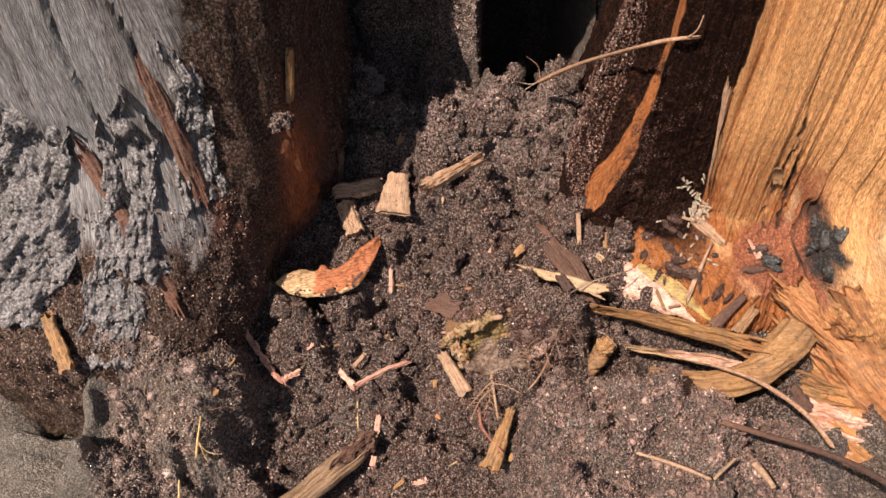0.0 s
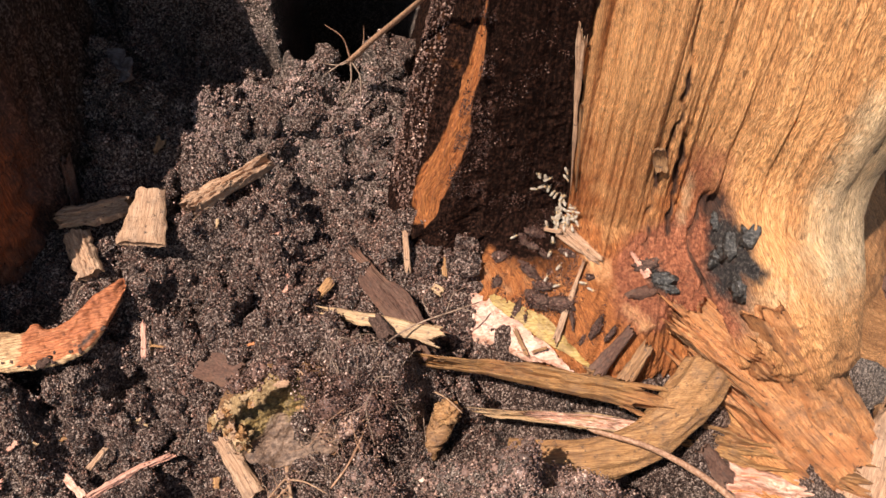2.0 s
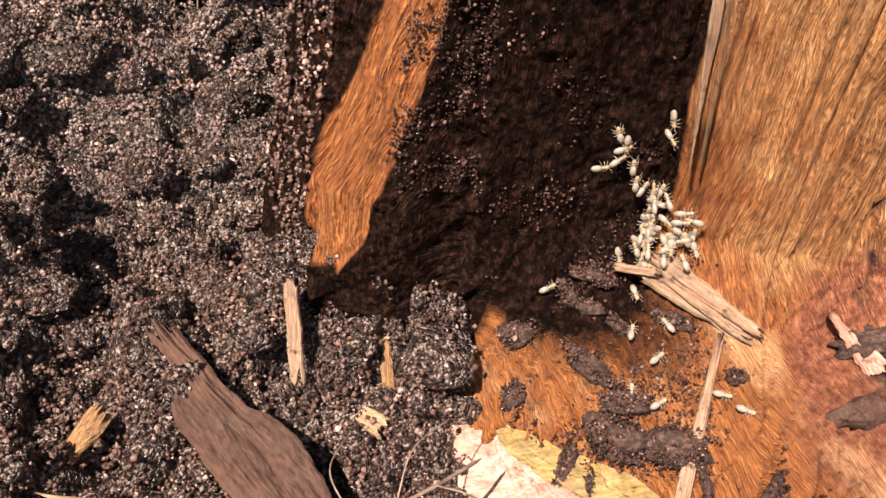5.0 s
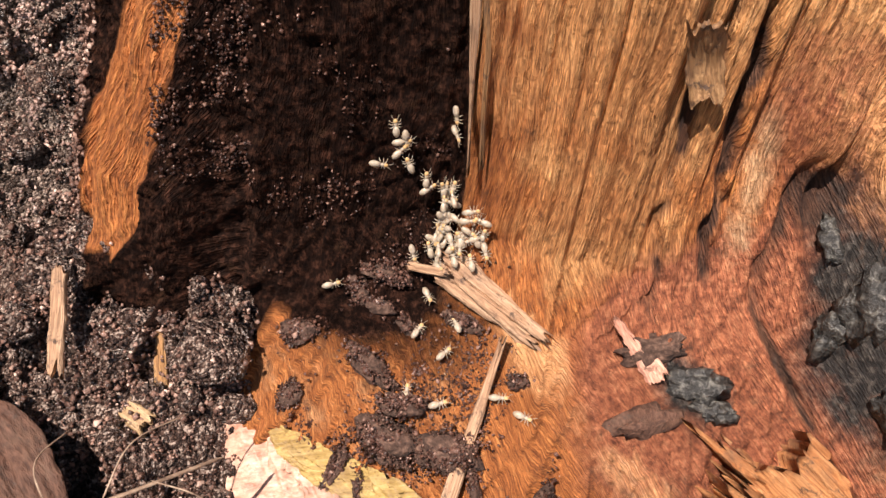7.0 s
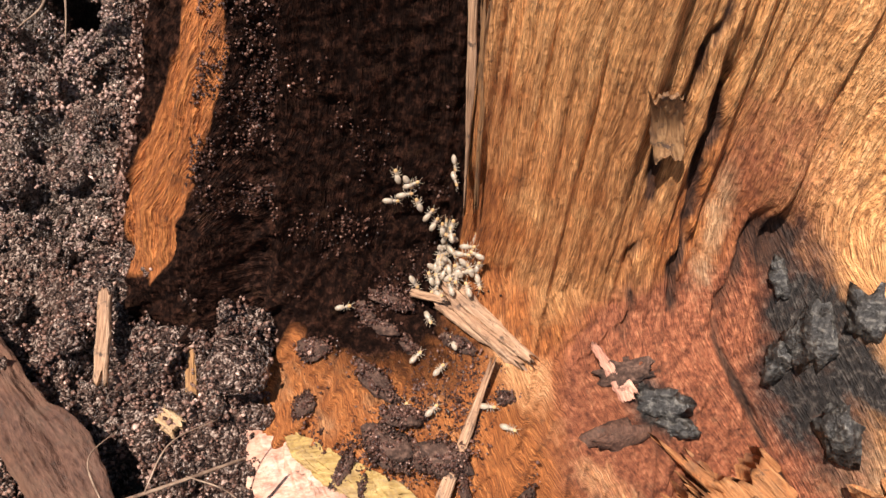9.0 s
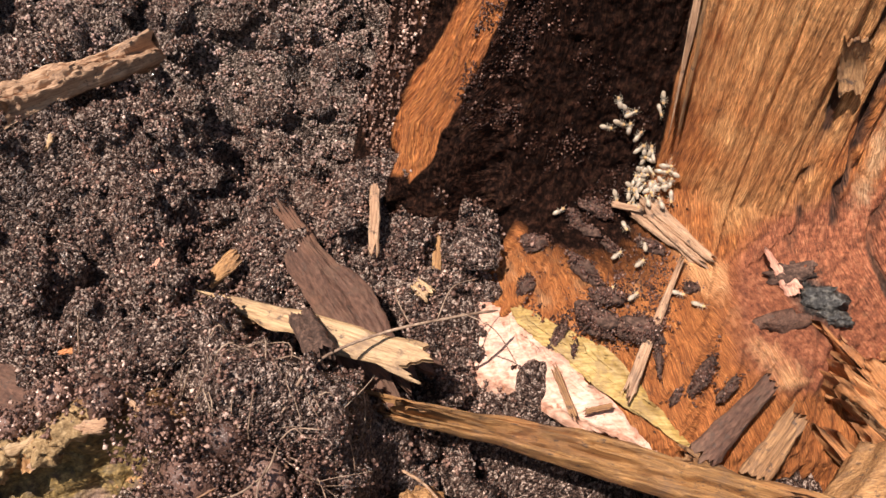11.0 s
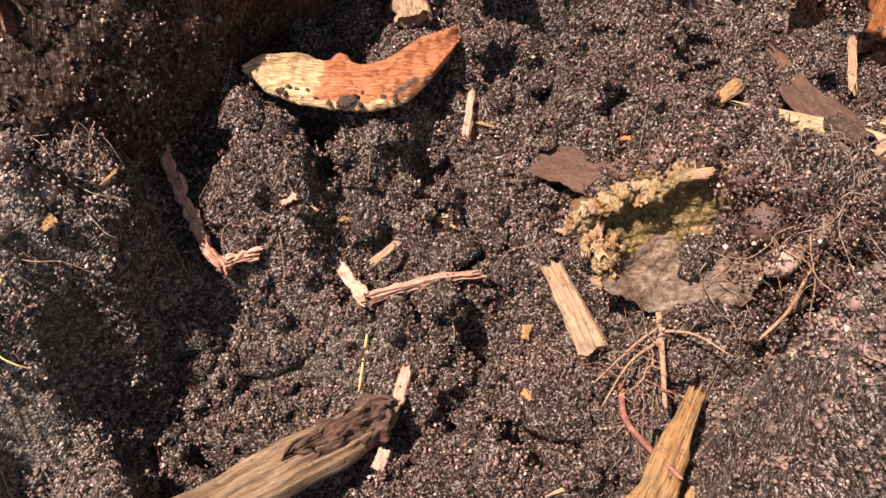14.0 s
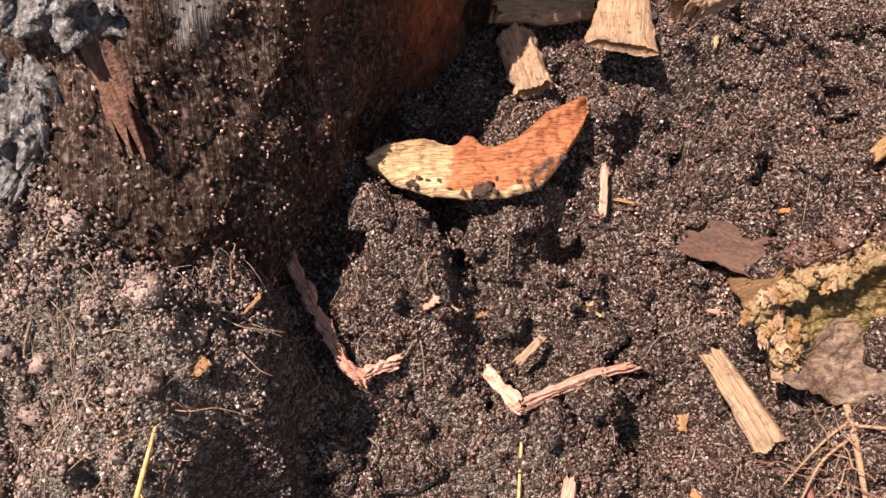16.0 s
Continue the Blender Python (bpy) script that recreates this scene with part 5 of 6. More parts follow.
def curved_slab():
    """A crescent slab: a cream lobe at one end, an orange arm that curves up at the other."""
    slab = new("bark_slab")
    tagged(slab, "crescent-shaped orange wood slab with cream end and rim", "wood chip")
    p0, p1, up = Vector((-0.163, 0.494, 0.021)), Vector((-0.064, 0.546, 0.029)), Vector((-0.05, -0.56, 0.83)).normalized()
    slab.matrix_world = lay(p0, p1, up) @ pose(-0.056, 0, 0) @ pose(0, 0, 0, 0, 0, -14)
    u = np.linspace(0, 1, 130)
    low = np.interp(u, (0, 0.1, 0.25, 0.5, 0.68, 0.8, 0.92, 1), (-0.001, -0.013, -0.0195, -0.0225, -0.0195, -0.010, 0.006, 0.0215))
    top = np.interp(u, (0, 0.08, 0.22, 0.36, 0.41, 0.435, 0.47, 0.55, 0.68, 0.8, 0.92, 1), (0.0005, 0.0068, 0.010, 0.0045, 0.006, 0.0165, 0.0035, 0.004, 0.010, 0.021, 0.0275, 0.029))
    ease = np.ones(9) / 9
    low, top = (np.convolve(np.pad(q, 4, mode="edge"), ease, "valid") for q in (low, top))
    low, top = low + 0.0007 * fbm(u * 16, 2.0, seed=5, octaves=4, gain=0.65), top + 0.0007 * fbm(u * 14, 7.0, seed=6, octaves=4, gain=0.65)
    m = 44
    f = np.concatenate([np.linspace(0, 1, m), np.linspace(1, 0, m)])[None, :]
    side = np.concatenate([np.ones(m), -np.ones(m)])[None, :]
    U = u[:, None]
    Y = low[:, None] * (1 - f) + top[:, None] * f
    X = 0.1085 * U + 0.0012 * fbm(f * 5, np.sign(U - 0.5) * 3, seed=8, octaves=3) * np.abs(2 * U - 1) ** 6 + 0 * Y
    edge = np.clip(1 - np.abs(2 * f - 1) ** 7, 0.1, 1) * np.clip(1 - np.abs(2 * U - 1) ** 12, 0.1, 1)
    Z = side * 0.0052 * edge + 0.0022 * (2 * f - 1) ** 2 + side * edge * (0.0009 * fbm(X * 90, Y * 420, seed=9, octaves=4, gain=0.6) + 0.0006 * fbm(X * 400, Y * 400, seed=10, octaves=3))
    P = np.stack([X, Y, Z], -1)
    body = child(capped("body", P, SLABWOOD), slab)
    n = fbm(X * 110, Y * 110, seed=11, octaves=4)
    cream = np.maximum(sstep(0.042, 0.028, X - 0.25 * Y + 0.006 * n), sstep(0.15, 0.03, f + 0.06 * n + 0.12 * sstep(0.08, 0.1, X)) + 0 * X)
    grime = 0.75 * sstep(0.0, 0.5, n) * np.exp(-((f - 0.22) / 0.13) ** 2) * sstep(0.02, 0.04, X)
    stain(body, np.stack([grime, 0 * X, cream, 0 * X], -1).reshape(-1, 4))
    body.data.attributes.new("flow", "FLOAT_VECTOR", "POINT").data.foreach_set("vector", P.astype(np.float32).ravel())
    rng = random.Random(9)
    for k in range(26):
        x = rng.uniform(0.012, 0.09)
        y = float(np.interp(x / 0.1085, u, low)) + abs(rng.gauss(0.003, 0.003))
        q = rng.uniform(0.0006, 0.0015) * (1.8 if k < 4 else 1)
        bit = child(lump("dirt", (0, 0, 0), (q * 1.5, q, q * 0.8), MUD, 115 + k, 2, 0.5, 2.2), slab, "dark soil stuck to the slab" if k == 0 else "")
        bit.matrix_local = pose(x, y, 0.0052, 0, 0, rng.uniform(0, 180))


curved_slab()

loose("bark_plank", (0.097, 0.561, 0.028), (0.150, 0.482, 0.004), 0.027, 0.006, SLATE, 121, "flat dark brown bark plank on soil", taper=(0.5, 1.2), jag=0.1, ribs=0.2, rough=0.35, n=90, m=40)
loose("wood_sliver", (0.076, 0.508, 0.026), (0.153, 0.474, 0.030), 0.0105, 0.003, PALE, 122, "long pale yellow wood sliver across a plank", taper=(0.5, 1.4), bend=-0.04, rough=0.25)
loose("bark_chip", (0.112, 0.49, 0.034), (0.121, 0.468, 0.036), 0.010, 0.007, MUD, 123, "dark muddy bark piece on a pale sliver")
loose("wood_sliver", (0.055, 0.52, 0.004), (0.081, 0.543, 0.016), 0.007, 0.004, OCHRE, 124, "curled ochre wood sliver on soil", bend=0.15, taper=(0.5, 1.2))
loose("wood_sliver", (0.138, 0.569, 0.039), (0.138, 0.543, 0.023), 0.0048, 0.003, TAN, 125, "small upright tan splinter on soil")
loose("wood_sliver", (0.166, 0.558, 0.028), (0.166, 0.54, 0.009), 0.0042, 0.003, OCHRE, 126, "small upright ochre splinter on soil")
loose("wood_sliver", (0.156, 0.538, 0.012), (0.163, 0.531, 0.01), 0.007, 0.003, PALE, 127, "torn yellow wood shred on soil", jag=0.2)
loose("bark_chip", (0.049, 0.554, 0.014), (0.044, 0.528, 0.003), 0.007, 0.003, SALMON, 128, "leaf-shaped salmon bark chip on soil", taper=(0.5, 1))
loose("wood_sliver", (-0.016, 0.515, -0.005), (-0.02, 0.504, -0.016), 0.004, 0.002, TAN, 129, "short tan sliver on soil")
loose("bark_chip", (-0.053, 0.525, 0.004), (-0.053, 0.506, -0.01), 0.004, 0.002, SALMON, 130, "thin reddish bark chip on soil")
loose("bark_chip", (-0.014, 0.5, -0.012), (0.016, 0.48, -0.008), 0.022, 0.004, SLATE, 131, "flat brown bark flake dusted with soil")
loose("wood_chunk", (-0.001, 0.457, -0.047), (0.023, 0.42, -0.064), 0.014, 0.006, TAN, 132, "squared tan wood chip standing on soil", taper=(0.8, 1.1), jag=0.03, rough=0.08)
strip = new("bark_strip")
strip.matrix_world = pose(-0.086, 0.421, -0.049)
tagged(strip, "folded strip of pink inner bark on soil", "bark strip")
for k, (q, W) in enumerate((((-0.017, 0.018, 0.001), 0.008), ((0.05, 0.03, -0.002), 0.007))):
    arm = child(capped("arm", slab_grid(Vector(q).length, W, 0.004, 140 + k, jag=0.08, taper=(1.1, 0.75), rough=0.35, sway=0.04, ribs=0.2), SALMON if k else PINK), strip)
    arm.matrix_local = lay((0, 0, 0), q, (0, -0.9, 0.35))
loose("wood_sliver", (-0.089, 0.443, -0.05), (-0.078, 0.455, -0.044), 0.004, 0.002, TAN, 142, "tiny tan sliver beside a pink strip")
strip2 = new("bark_strip")
strip2.matrix_world = pose(-0.157, 0.424, -0.044)
tagged(strip2, "bent strip of pink inner bark half buried", "bark strip")
for k, (q0, q1, W) in enumerate((((0, 0, 0.001), (-0.018, 0.016, 0.017), 0.006), ((-0.017, 0.014, 0.016), (-0.026, 0.024, 0.030), 0.006), ((-0.025, 0.022, 0.028), (-0.036, 0.036, 0.046), 0.005), ((0, 0, 0), (0.015, 0.008, 0.003), 0.006))):
    arm = child(capped("arm", slab_grid((Vector(q1) - Vector(q0)).length * 1.1, W, 0.004, 145 + k, jag=0.12, rough=0.55, sway=0.05, ribs=0.3), SALMON), strip2)
    arm.matrix_local = lay(q0, q1, (0.3, -0.8, 0.5))
branch = new("fallen_branch")
tagged(branch, "weathered brown branch piece lying on soil", "branch")
child(flake("wood", (-0.070, 0.382, -0.084), (-0.188, 0.274, -0.089), 0.024, 0.019, OLDLOG, 151, (0, -0.3, 0.95), ribs=0.1, rough=0.14, n=140, m=44, jag=0.06, taper=(0.85, 1.15), blunt=9.0), branch)
child(flake("bark", (-0.068, 0.3845, -0.0825), (-0.103, 0.353, -0.0835), 0.0225, 0.0185, SLATE, 157, (0, -0.3, 0.95), ribs=0.1, rough=0.3, n=90, m=44, jag=0.14, taper=(1.05, 0.7), blunt=9.0), branch, "dark rough bark on one end")
loose("bark_chip", (-0.063, 0.402, -0.074), (-0.065, 0.386, -0.082), 0.006, 0.004, SALMON, 152, "pinkish crumb of bark on soil")
loose("bark_chip", (-0.066, 0.364, -0.086), (-0.068, 0.356, -0.09), 0.006, 0.004, SALMON, 153, "pinkish crumb of bark on soil")
loose("bark_chip", (0.066, 0.398, -0.056), (0.043, 0.34, -0.066), 0.015, 0.006, OCHRE, 154, "long ochre bark chip on soil", taper=(0.5, 1.2), rough=0.2, jag=0.04)
tagged(tube("straw", [(-0.0848, 0.417, -0.064), (-0.0846, 0.405, -0.074), (-0.0843, 0.393, -0.083)], 0.0008, 0.0007, STRAW, 10), "short dry straw stuck in soil", "straw")
tagged(lump("bark_nugget", (-0.252, 0.402, 0.037), (0.009, 0.005, 0.004), INNERBARK, 155, 3, 0.3), "small rust-red bark nugget on soil", "bark")
tagged(lump("soil_ball", (-0.098, 0.491, -0.006), (0.0085, 0.008, 0.008), SOIL, 156, 4, 0.3, 3), "round brown ball of soil", "soil clod")

BITS = ((-0.128, 0.445, 0.008, 0.0035, 40, SALMON, "tiny pink bark chip on soil"), (-0.050, 0.516, 0.014, 0.003, 95, BROWN, "thin brown bark sliver on soil"), (-0.042, 0.510, 0.012, 0.002, 170, OCHRE, "thin ochre shred on soil"),
        (0.003, 0.478, 0.009, 0.0026, 5, SALMON, "tiny red-brown chip on soil"), (-0.056, 0.470, 0.010, 0.0024, 160, PALE, "tiny pale yellow sliver on soil"), (-0.107, 0.462, 0.0045, 0.0035, 30, OCHRE, "tiny ochre crumb of wood"),
        (-0.119, 0.450, 0.005, 0.004, 70, PALE, "tiny yellow crumb of wood"), (-0.113, 0.396, 0.010, 0.004, 150, ORANGE, "small orange wood flake"), (-0.005, 0.409, 0.006, 0.0036, 140, ORANGE, "small orange wood flake"),
        (-0.043, 0.346, 0.013, 0.004, 40, OCHRE, "small ochre wood flake"), (-0.023, 0.348, 0.013, 0.006, 10, SALMON, "flat salmon bark flake"), (0.010, 0.358, 0.009, 0.0016, 30, PALE, "short white splinter on soil"),
        (-0.173, 0.361, 0.010, 0.0016, 120, REDROOT, "thin red bark shred"), (-0.192, 0.407, 0.011, 0.0016, 60, OCHRE, "thin ochre shred on soil heap"), (0.025, 0.498, 0.005, 0.003, 20, ORANGE, "tiny orange wood crumb"),
        (0.000, 0.584, 0.007, 0.0028, 80, PALE, "tiny white chip beside a stick"), (-0.045, 0.645, 0.013, 0.007, 60, BROWN, "small red-brown bark flake"), (-0.066, 0.511, 0.004, 0.003, 0, OCHRE, "tiny yellow seed-like crumb"),
        (-0.058, 0.471, 0.006, 0.002, 20, PALE, "tiny pale splinter on soil"), (-0.008, 0.443, 0.008, 0.006, 90, OCHRE, "tiny ochre crumb of wood"), (0.090, 0.500, 0.012, 0.006, 30, BROWN, "small brown bark flake by a plank"),
        (0.065, 0.358, 0.008, 0.005, 70, OCHRE, "tiny ochre chip on soil"), (-0.202, 0.376, 0.008, 0.006, 50, OCHRE, "tiny ochre clump on soil heap"), (-0.06, 0.70, 0.014, 0.008, 80, BROWN, "brown bark flake in shade"))
for k, (x, y, L, W, turn, mat, label) in enumerate(BITS):
    q = Vector((x, y, float(ground_height(x, y) + ground_detail(np.array([x]), np.array([y]))[0]) + 0.0035))
    d = Vector((math.cos(radians(turn)), math.sin(radians(turn)) * 0.85, math.sin(radians(turn)) * 0.5)) * L / 2
    tagged(flake("wood_bit", q - d, q + d, W, min(0.0022, W * 0.6), mat, 300 + k, SLOPE, jag=0.15, rough=0.4, n=22, m=8, taper=(0.6, 1.1)), label, "wood bit")

# the rotten log end in the soil bank
def rotten_log():
    """A broken log end: a hollowed face, mossy at its top, with a crumbling rim."""
    log = new("rotten_log")
    tagged(log, "rotten mossy log end sticking out of soil", "log")
    c, ax = Vector((0.053, 0.438, -0.002)), Vector((-0.12, -0.86, 0.42)).normalized()
    u = Vector((0, 0, 1)).cross(ax).normalized()
    v = ax.cross(u)
    u, v = u * 0.93 + v * 0.37, v * 0.93 - u * 0.37
    c, ax, u, v = (np.array(q) for q in (c, ax, u, v))

    def outline(T):
        n = fbm(np.cos(T) * 2.2, np.sin(T) * 2.2, seed=5, octaves=4)
        return 1 + 0.2 * n + 0.04 * np.sin(3 * T + 1)

    R, T = np.meshgrid(np.linspace(0.01, 1, 60), np.linspace(0, 2 * np.pi, 160, endpoint=False), indexing="ij")
    p, q = 0.043 * R * np.cos(T) * outline(T), 0.031 * R * np.sin(T) * outline(T)
    h = -0.014 * (1 - R ** 2.2) + 0.0022 * fbm(p * 150, q * 150, seed=3, octaves=5, gain=0.6) + 0.004 * fbm(p * 45, q * 45, seed=6, octaves=2)
    face = sheet("face", c + p[..., None] * u + q[..., None] * v + h[..., None] * ax, LOGFACE, wrap=True)
    moss = sstep(-0.25, 0.3, q / 0.031 - 0.35 * p / 0.043 + 0.1 + 0.35 * fbm(p * 60, q * 60, seed=7, octaves=3))
    rim = sstep(0.82, 0.96, R + 0.16 * fbm(p * 120, q * 120, seed=9, octaves=3)) * sstep(0.9, 1.3, T) * sstep(3.5, 3.0, T)
    stain(face, np.stack([0 * moss, moss, 0 * moss, rim], -1).reshape(-1, 4))
    flow = np.stack([p, q, h], -1).astype(np.float32)
    face.data.attributes.new("flow", "FLOAT_VECTOR", "POINT").data.foreach_set("vector", flow.ravel())
    child(face, log, "grey-brown rotten face, olive with moss above")
    L, T = np.meshgrid(np.linspace(0.0, -0.05, 26), np.linspace(0, 2 * np.pi, 160, endpoint=False), indexing="ij")
    k = outline(T) * (1 + 0.05 * fbm(T * 6, L * 60, seed=8, octaves=4))
    P = c + (0.0435 * np.cos(T) * k)[..., None] * u + (0.0315 * np.sin(T) * k)[..., None] * v + (L + 0.003 * fbm(np.cos(T) * 9, np.sin(T) * 9, seed=9, octaves=3) * (L > -0.004))[..., None] * ax
    child(sheet("bark", P, BROWN, wrap=True), log, "brown crumbling bark")
    rng = random.Random(6)
    for k in range(54):
        t = radians(rng.uniform(62, 205))
        o = float(outline(np.array(t))) * rng.uniform(0.86, 1.06)
        b = Vector(c + 0.043 * o * math.cos(t) * u + 0.031 * o * math.sin(t) * v + rng.uniform(-0.003, 0.004) * ax)
        w = Vector(-math.sin(t) * u + math.cos(t) * v) + Vector((rng.uniform(-0.7, 0.7), rng.uniform(-0.7, 0.7), rng.uniform(-0.7, 0.7)))
        size = rng.uniform(0.0014, 0.0042)
        child(flake("rim_shred", b - w * size, b + w * size, size * rng.uniform(0.9, 1.6), 0.0028, rng.choice((TAN, OCHRE, OCHRE, TAN, PALE)), 160 + k, Vector(ax), jag=0.25, rough=0.45, n=14, m=6), log)
    for k in range(22):
        t = radians(75 + 120 * (k + rng.random()) / 22)
        o = float(outline(np.array(t))) * rng.uniform(0.9, 1.05)
        b = c + 0.043 * o * math.cos(t) * u + 0.031 * o * math.sin(t) * v + rng.uniform(-0.004, 0.002) * ax
        q = rng.uniform(0.0028, 0.006)
        child(lump("rim_crumb", tuple(b), (q, q * rng.uniform(0.6, 0.9), q * rng.uniform(0.6, 0.9)), SPONGE, 230 + k, 3, 0.55, 2.4, rng.uniform(0, 360)), log)
    b = Vector(c - 0.002 * u + 0.002 * v - 0.014 * ax)
    child(flake("wood_shred", b, b + Vector((0.013, 0, 0.003)), 0.004, 0.002, OCHRE, 188, Vector(ax), n=20, m=8), log)


rotten_log()

def on_foot(name, a0, z0, a1, z1, W, T, mat, seed, label, out=0.007, **kw):
    return loose(name, on_stump(a0, z0, out), on_stump(a1, z1, out), W, T, mat, seed, label, "wood chip", (-0.15, -0.75, 0.65), **kw)


on_foot("wood_sliver", -113.3, 0.034, -114.5, 0.002, 0.0042, 0.0025, TAN, 191, "long thin tan sliver lying on stump foot", taper=(0.5, 1.4))
on_foot("bark_shard", -104.4, 0.018, -108.3, -0.005, 0.011, 0.005, SLATE, 192, "dark grey bark shard lying on stump foot", 0.009, taper=(0.6, 1.1))
on_foot("wood_shard", -101.6, 0.008, -104.4, -0.010, 0.012, 0.006, BROWN, 193, "brown broken shard leaning on stump foot", 0.009, taper=(0.7, 1.0))
on_foot("wood_shard", -109.6, -0.006, -101.8, -0.028, 0.011, 0.005, BROWN, 194, "long brown shard lying across stump foot", 0.011)
on_foot("wood_sliver", -103.2, -0.012, -101.6, -0.024, 0.006, 0.004, TAN, 195, "short frayed tan splinter on stump foot", 0.012, jag=0.2)
on_foot("wood_sliver", -120.5, 0.002, -117.8, -0.008, 0.003, 0.0015, BROWN, 196, "tiny brown splinter on pink wood", 0.008)
on_foot("wood_sliver", -117.2, -0.006, -115.4, -0.002, 0.0024, 0.0012, BROWN, 197, "tiny brown splinter on pink wood", 0.008)
loose("bark_chip", (0.338, 0.42, -0.05), (0.356, 0.402, -0.066), 0.016, 0.005, SLATE, 198, "square grey bark chip below the root", up=(0, -0.6, 0.8))

# ---- wood beyond the stump ----
PILE = (((0.56, 0.60, -0.03), (0.62, 0.66, 0.05), 0.07), ((0.60, 0.54, -0.05), (0.70, 0.60, 0.0), 0.08), ((0.55, 0.55, -0.06), (0.60, 0.50, -0.03), 0.05),
        ((0.62, 0.47, -0.06), (0.74, 0.52, -0.04), 0.07), ((0.53, 0.60, -0.02), (0.56, 0.68, 0.03), 0.05), ((0.68, 0.66, -0.04), (0.78, 0.7, 0.0), 0.09),
        ((0.53, 0.50, -0.07), (0.58, 0.42, -0.075), 0.05))
for k, (p0, p1, W) in enumerate(PILE):
    p0, p1 = Vector(p0) + Vector((-0.015, 0.13, 0.0)), Vector(p1) + Vector((-0.015, 0.13, 0.0))
    loose("split_wood", p0, p1, W, 0.02, BROWN if k % 2 else SLATE, 170 + k, "rough brown chunk of split root wood", "split wood", (-0.5, -0.6, 0.6), "pile of split wood", rough=0.35, cup=0.15, jag=0.15)
loose("wood_shard", (0.452, 0.372, -0.098), (0.497, 0.448, -0.052), 0.05, 0.014, TAN, 181, "pointed tan wood shard standing on the ground", "wood shard", (-0.3, -0.8, 0.5), taper=(1.4, 0.08), n=60)
loose("wood_shard", (0.51, 0.375, -0.09), (0.50, 0.45, -0.06), 0.05, 0.02, BROWN, 182, "olive-brown split root behind a tan shard", "wood shard", (0.3, -0.6, 0.7), taper=(1.4, 0.3), n=60)

# ---- twigs, stems and roots ----
long_twig = new("root_twig")
tagged(long_twig, "long thin tan root twig bridging stump and soil", "twig")
child(tube("stem", [(0.212, 0.566, 0.252), (0.19, 0.565, 0.25), (0.167, 0.571, 0.24), (0.139, 0.643, 0.175), (0.118, 0.68, 0.135), (0.100, 0.705, 0.104)], 0.0015, 0.0022, TWIG, 60, 8, 0.2), long_twig)
child(tube("stem", [(0.2, 0.565, 0.251), (0.205, 0.56, 0.262), (0.208, 0.562, 0.275)], 0.001, 0.0005, TWIG, 16, 6), long_twig)
for k, q in enumerate(((-0.018, -0.004, 0.034), (0.012, -0.01, 0.036), (-0.022, -0.012, -0.006), (-0.01, -0.02, -0.022), (0.006, -0.016, -0.03), (-0.028, 0.006, -0.004))):
    b = Vector((0.104, 0.70, 0.110))
    child(tube("rootlet", [b, b + Vector(q) * 0.5 + Vector((0.004, 0, 0.004 * (-1) ** k)), b + Vector(q)], 0.0009, 0.0003, ROOTLET if k > 1 else TWIG, 14, 5, 0.3, k), long_twig)


def stem(name, pts, r0, r1, mat, label, category="root", branches=(), n=30):
    thing = new(name)
    tagged(thing, label, category)
    child(tube("stem", pts, r0, r1, mat, n, 7, 0.18, len(label)), thing)
    for k, br in enumerate(branches):
        child(tube("branch", br, r0 * 0.5, r1 * 0.35, mat, 16, 5, 0.25, k), thing)
    return thing


stem("yellow_root", [(-0.2145, 0.364, 0.0), (-0.215, 0.352, -0.006), (-0.217, 0.341, -0.016), (-0.2185, 0.333, -0.026)], 0.0007, 0.0012, STRAW, "yellow forked root hanging from soil heap", "root",
     [[(-0.2165, 0.343, -0.014), (-0.21, 0.337, -0.02), (-0.203, 0.335, -0.022), (-0.198, 0.336, -0.025)], [(-0.216, 0.343, -0.014), (-0.211, 0.334, -0.022), (-0.207, 0.329, -0.027)]])
stem("yellow_root", [(-0.236, 0.322, -0.046), (-0.235, 0.31, -0.052), (-0.236, 0.298, -0.062)], 0.0008, 0.0012, STRAW, "short yellow root on soil heap")
stem("red_root", [(0.036, 0.408, -0.066), (0.037, 0.388, -0.066), (0.046, 0.368, -0.06), (0.056, 0.352, -0.054)], 0.0016, 0.0013, REDROOT, "thin red root over a bark chip")
stem("dry_stalk", [(0.046, 0.434, -0.032), (0.049, 0.412, -0.042), (0.053, 0.39, -0.058)], 0.0016, 0.0011, TAN, "broken dry stalk with fine roots", "stalk",
     [[(0.048, 0.42, -0.038), (0.038, 0.414, -0.046), (0.022, 0.4, -0.06)], [(0.049, 0.415, -0.041), (0.036, 0.406, -0.05), (0.026, 0.39, -0.064)],
      [(0.048, 0.418, -0.039), (0.06, 0.41, -0.03), (0.075, 0.4, -0.03)]])
stem("grey_twig", [(0.246, 0.412, 0.004), (0.285, 0.392, 0.006), (0.322, 0.366, -0.004), (0.345, 0.338, -0.018)], 0.0016, 0.0024, TWIG, "grey bent twig resting on a root", "twig")
stem("dark_root", [(0.2, 0.335, 0.05), (0.25, 0.316, 0.05), (0.31, 0.305, 0.034), (0.36, 0.30, 0.004), (0.4, 0.29, -0.03)], 0.0022, 0.003, SLATE, "dark root lying along soil heap")
stem("dry_stalk", [(0.148, 0.292, 0.062), (0.175, 0.28, 0.066), (0.2, 0.268, 0.066)], 0.0014, 0.0016, TAN, "pale dry stalk on soil heap", "stalk")
stem("dry_stalk", [(0.222, 0.285, 0.066), (0.21, 0.275, 0.068), (0.2, 0.266, 0.07)], 0.0012, 0.0014, TAN, "pale dry stalk on soil heap", "stalk")
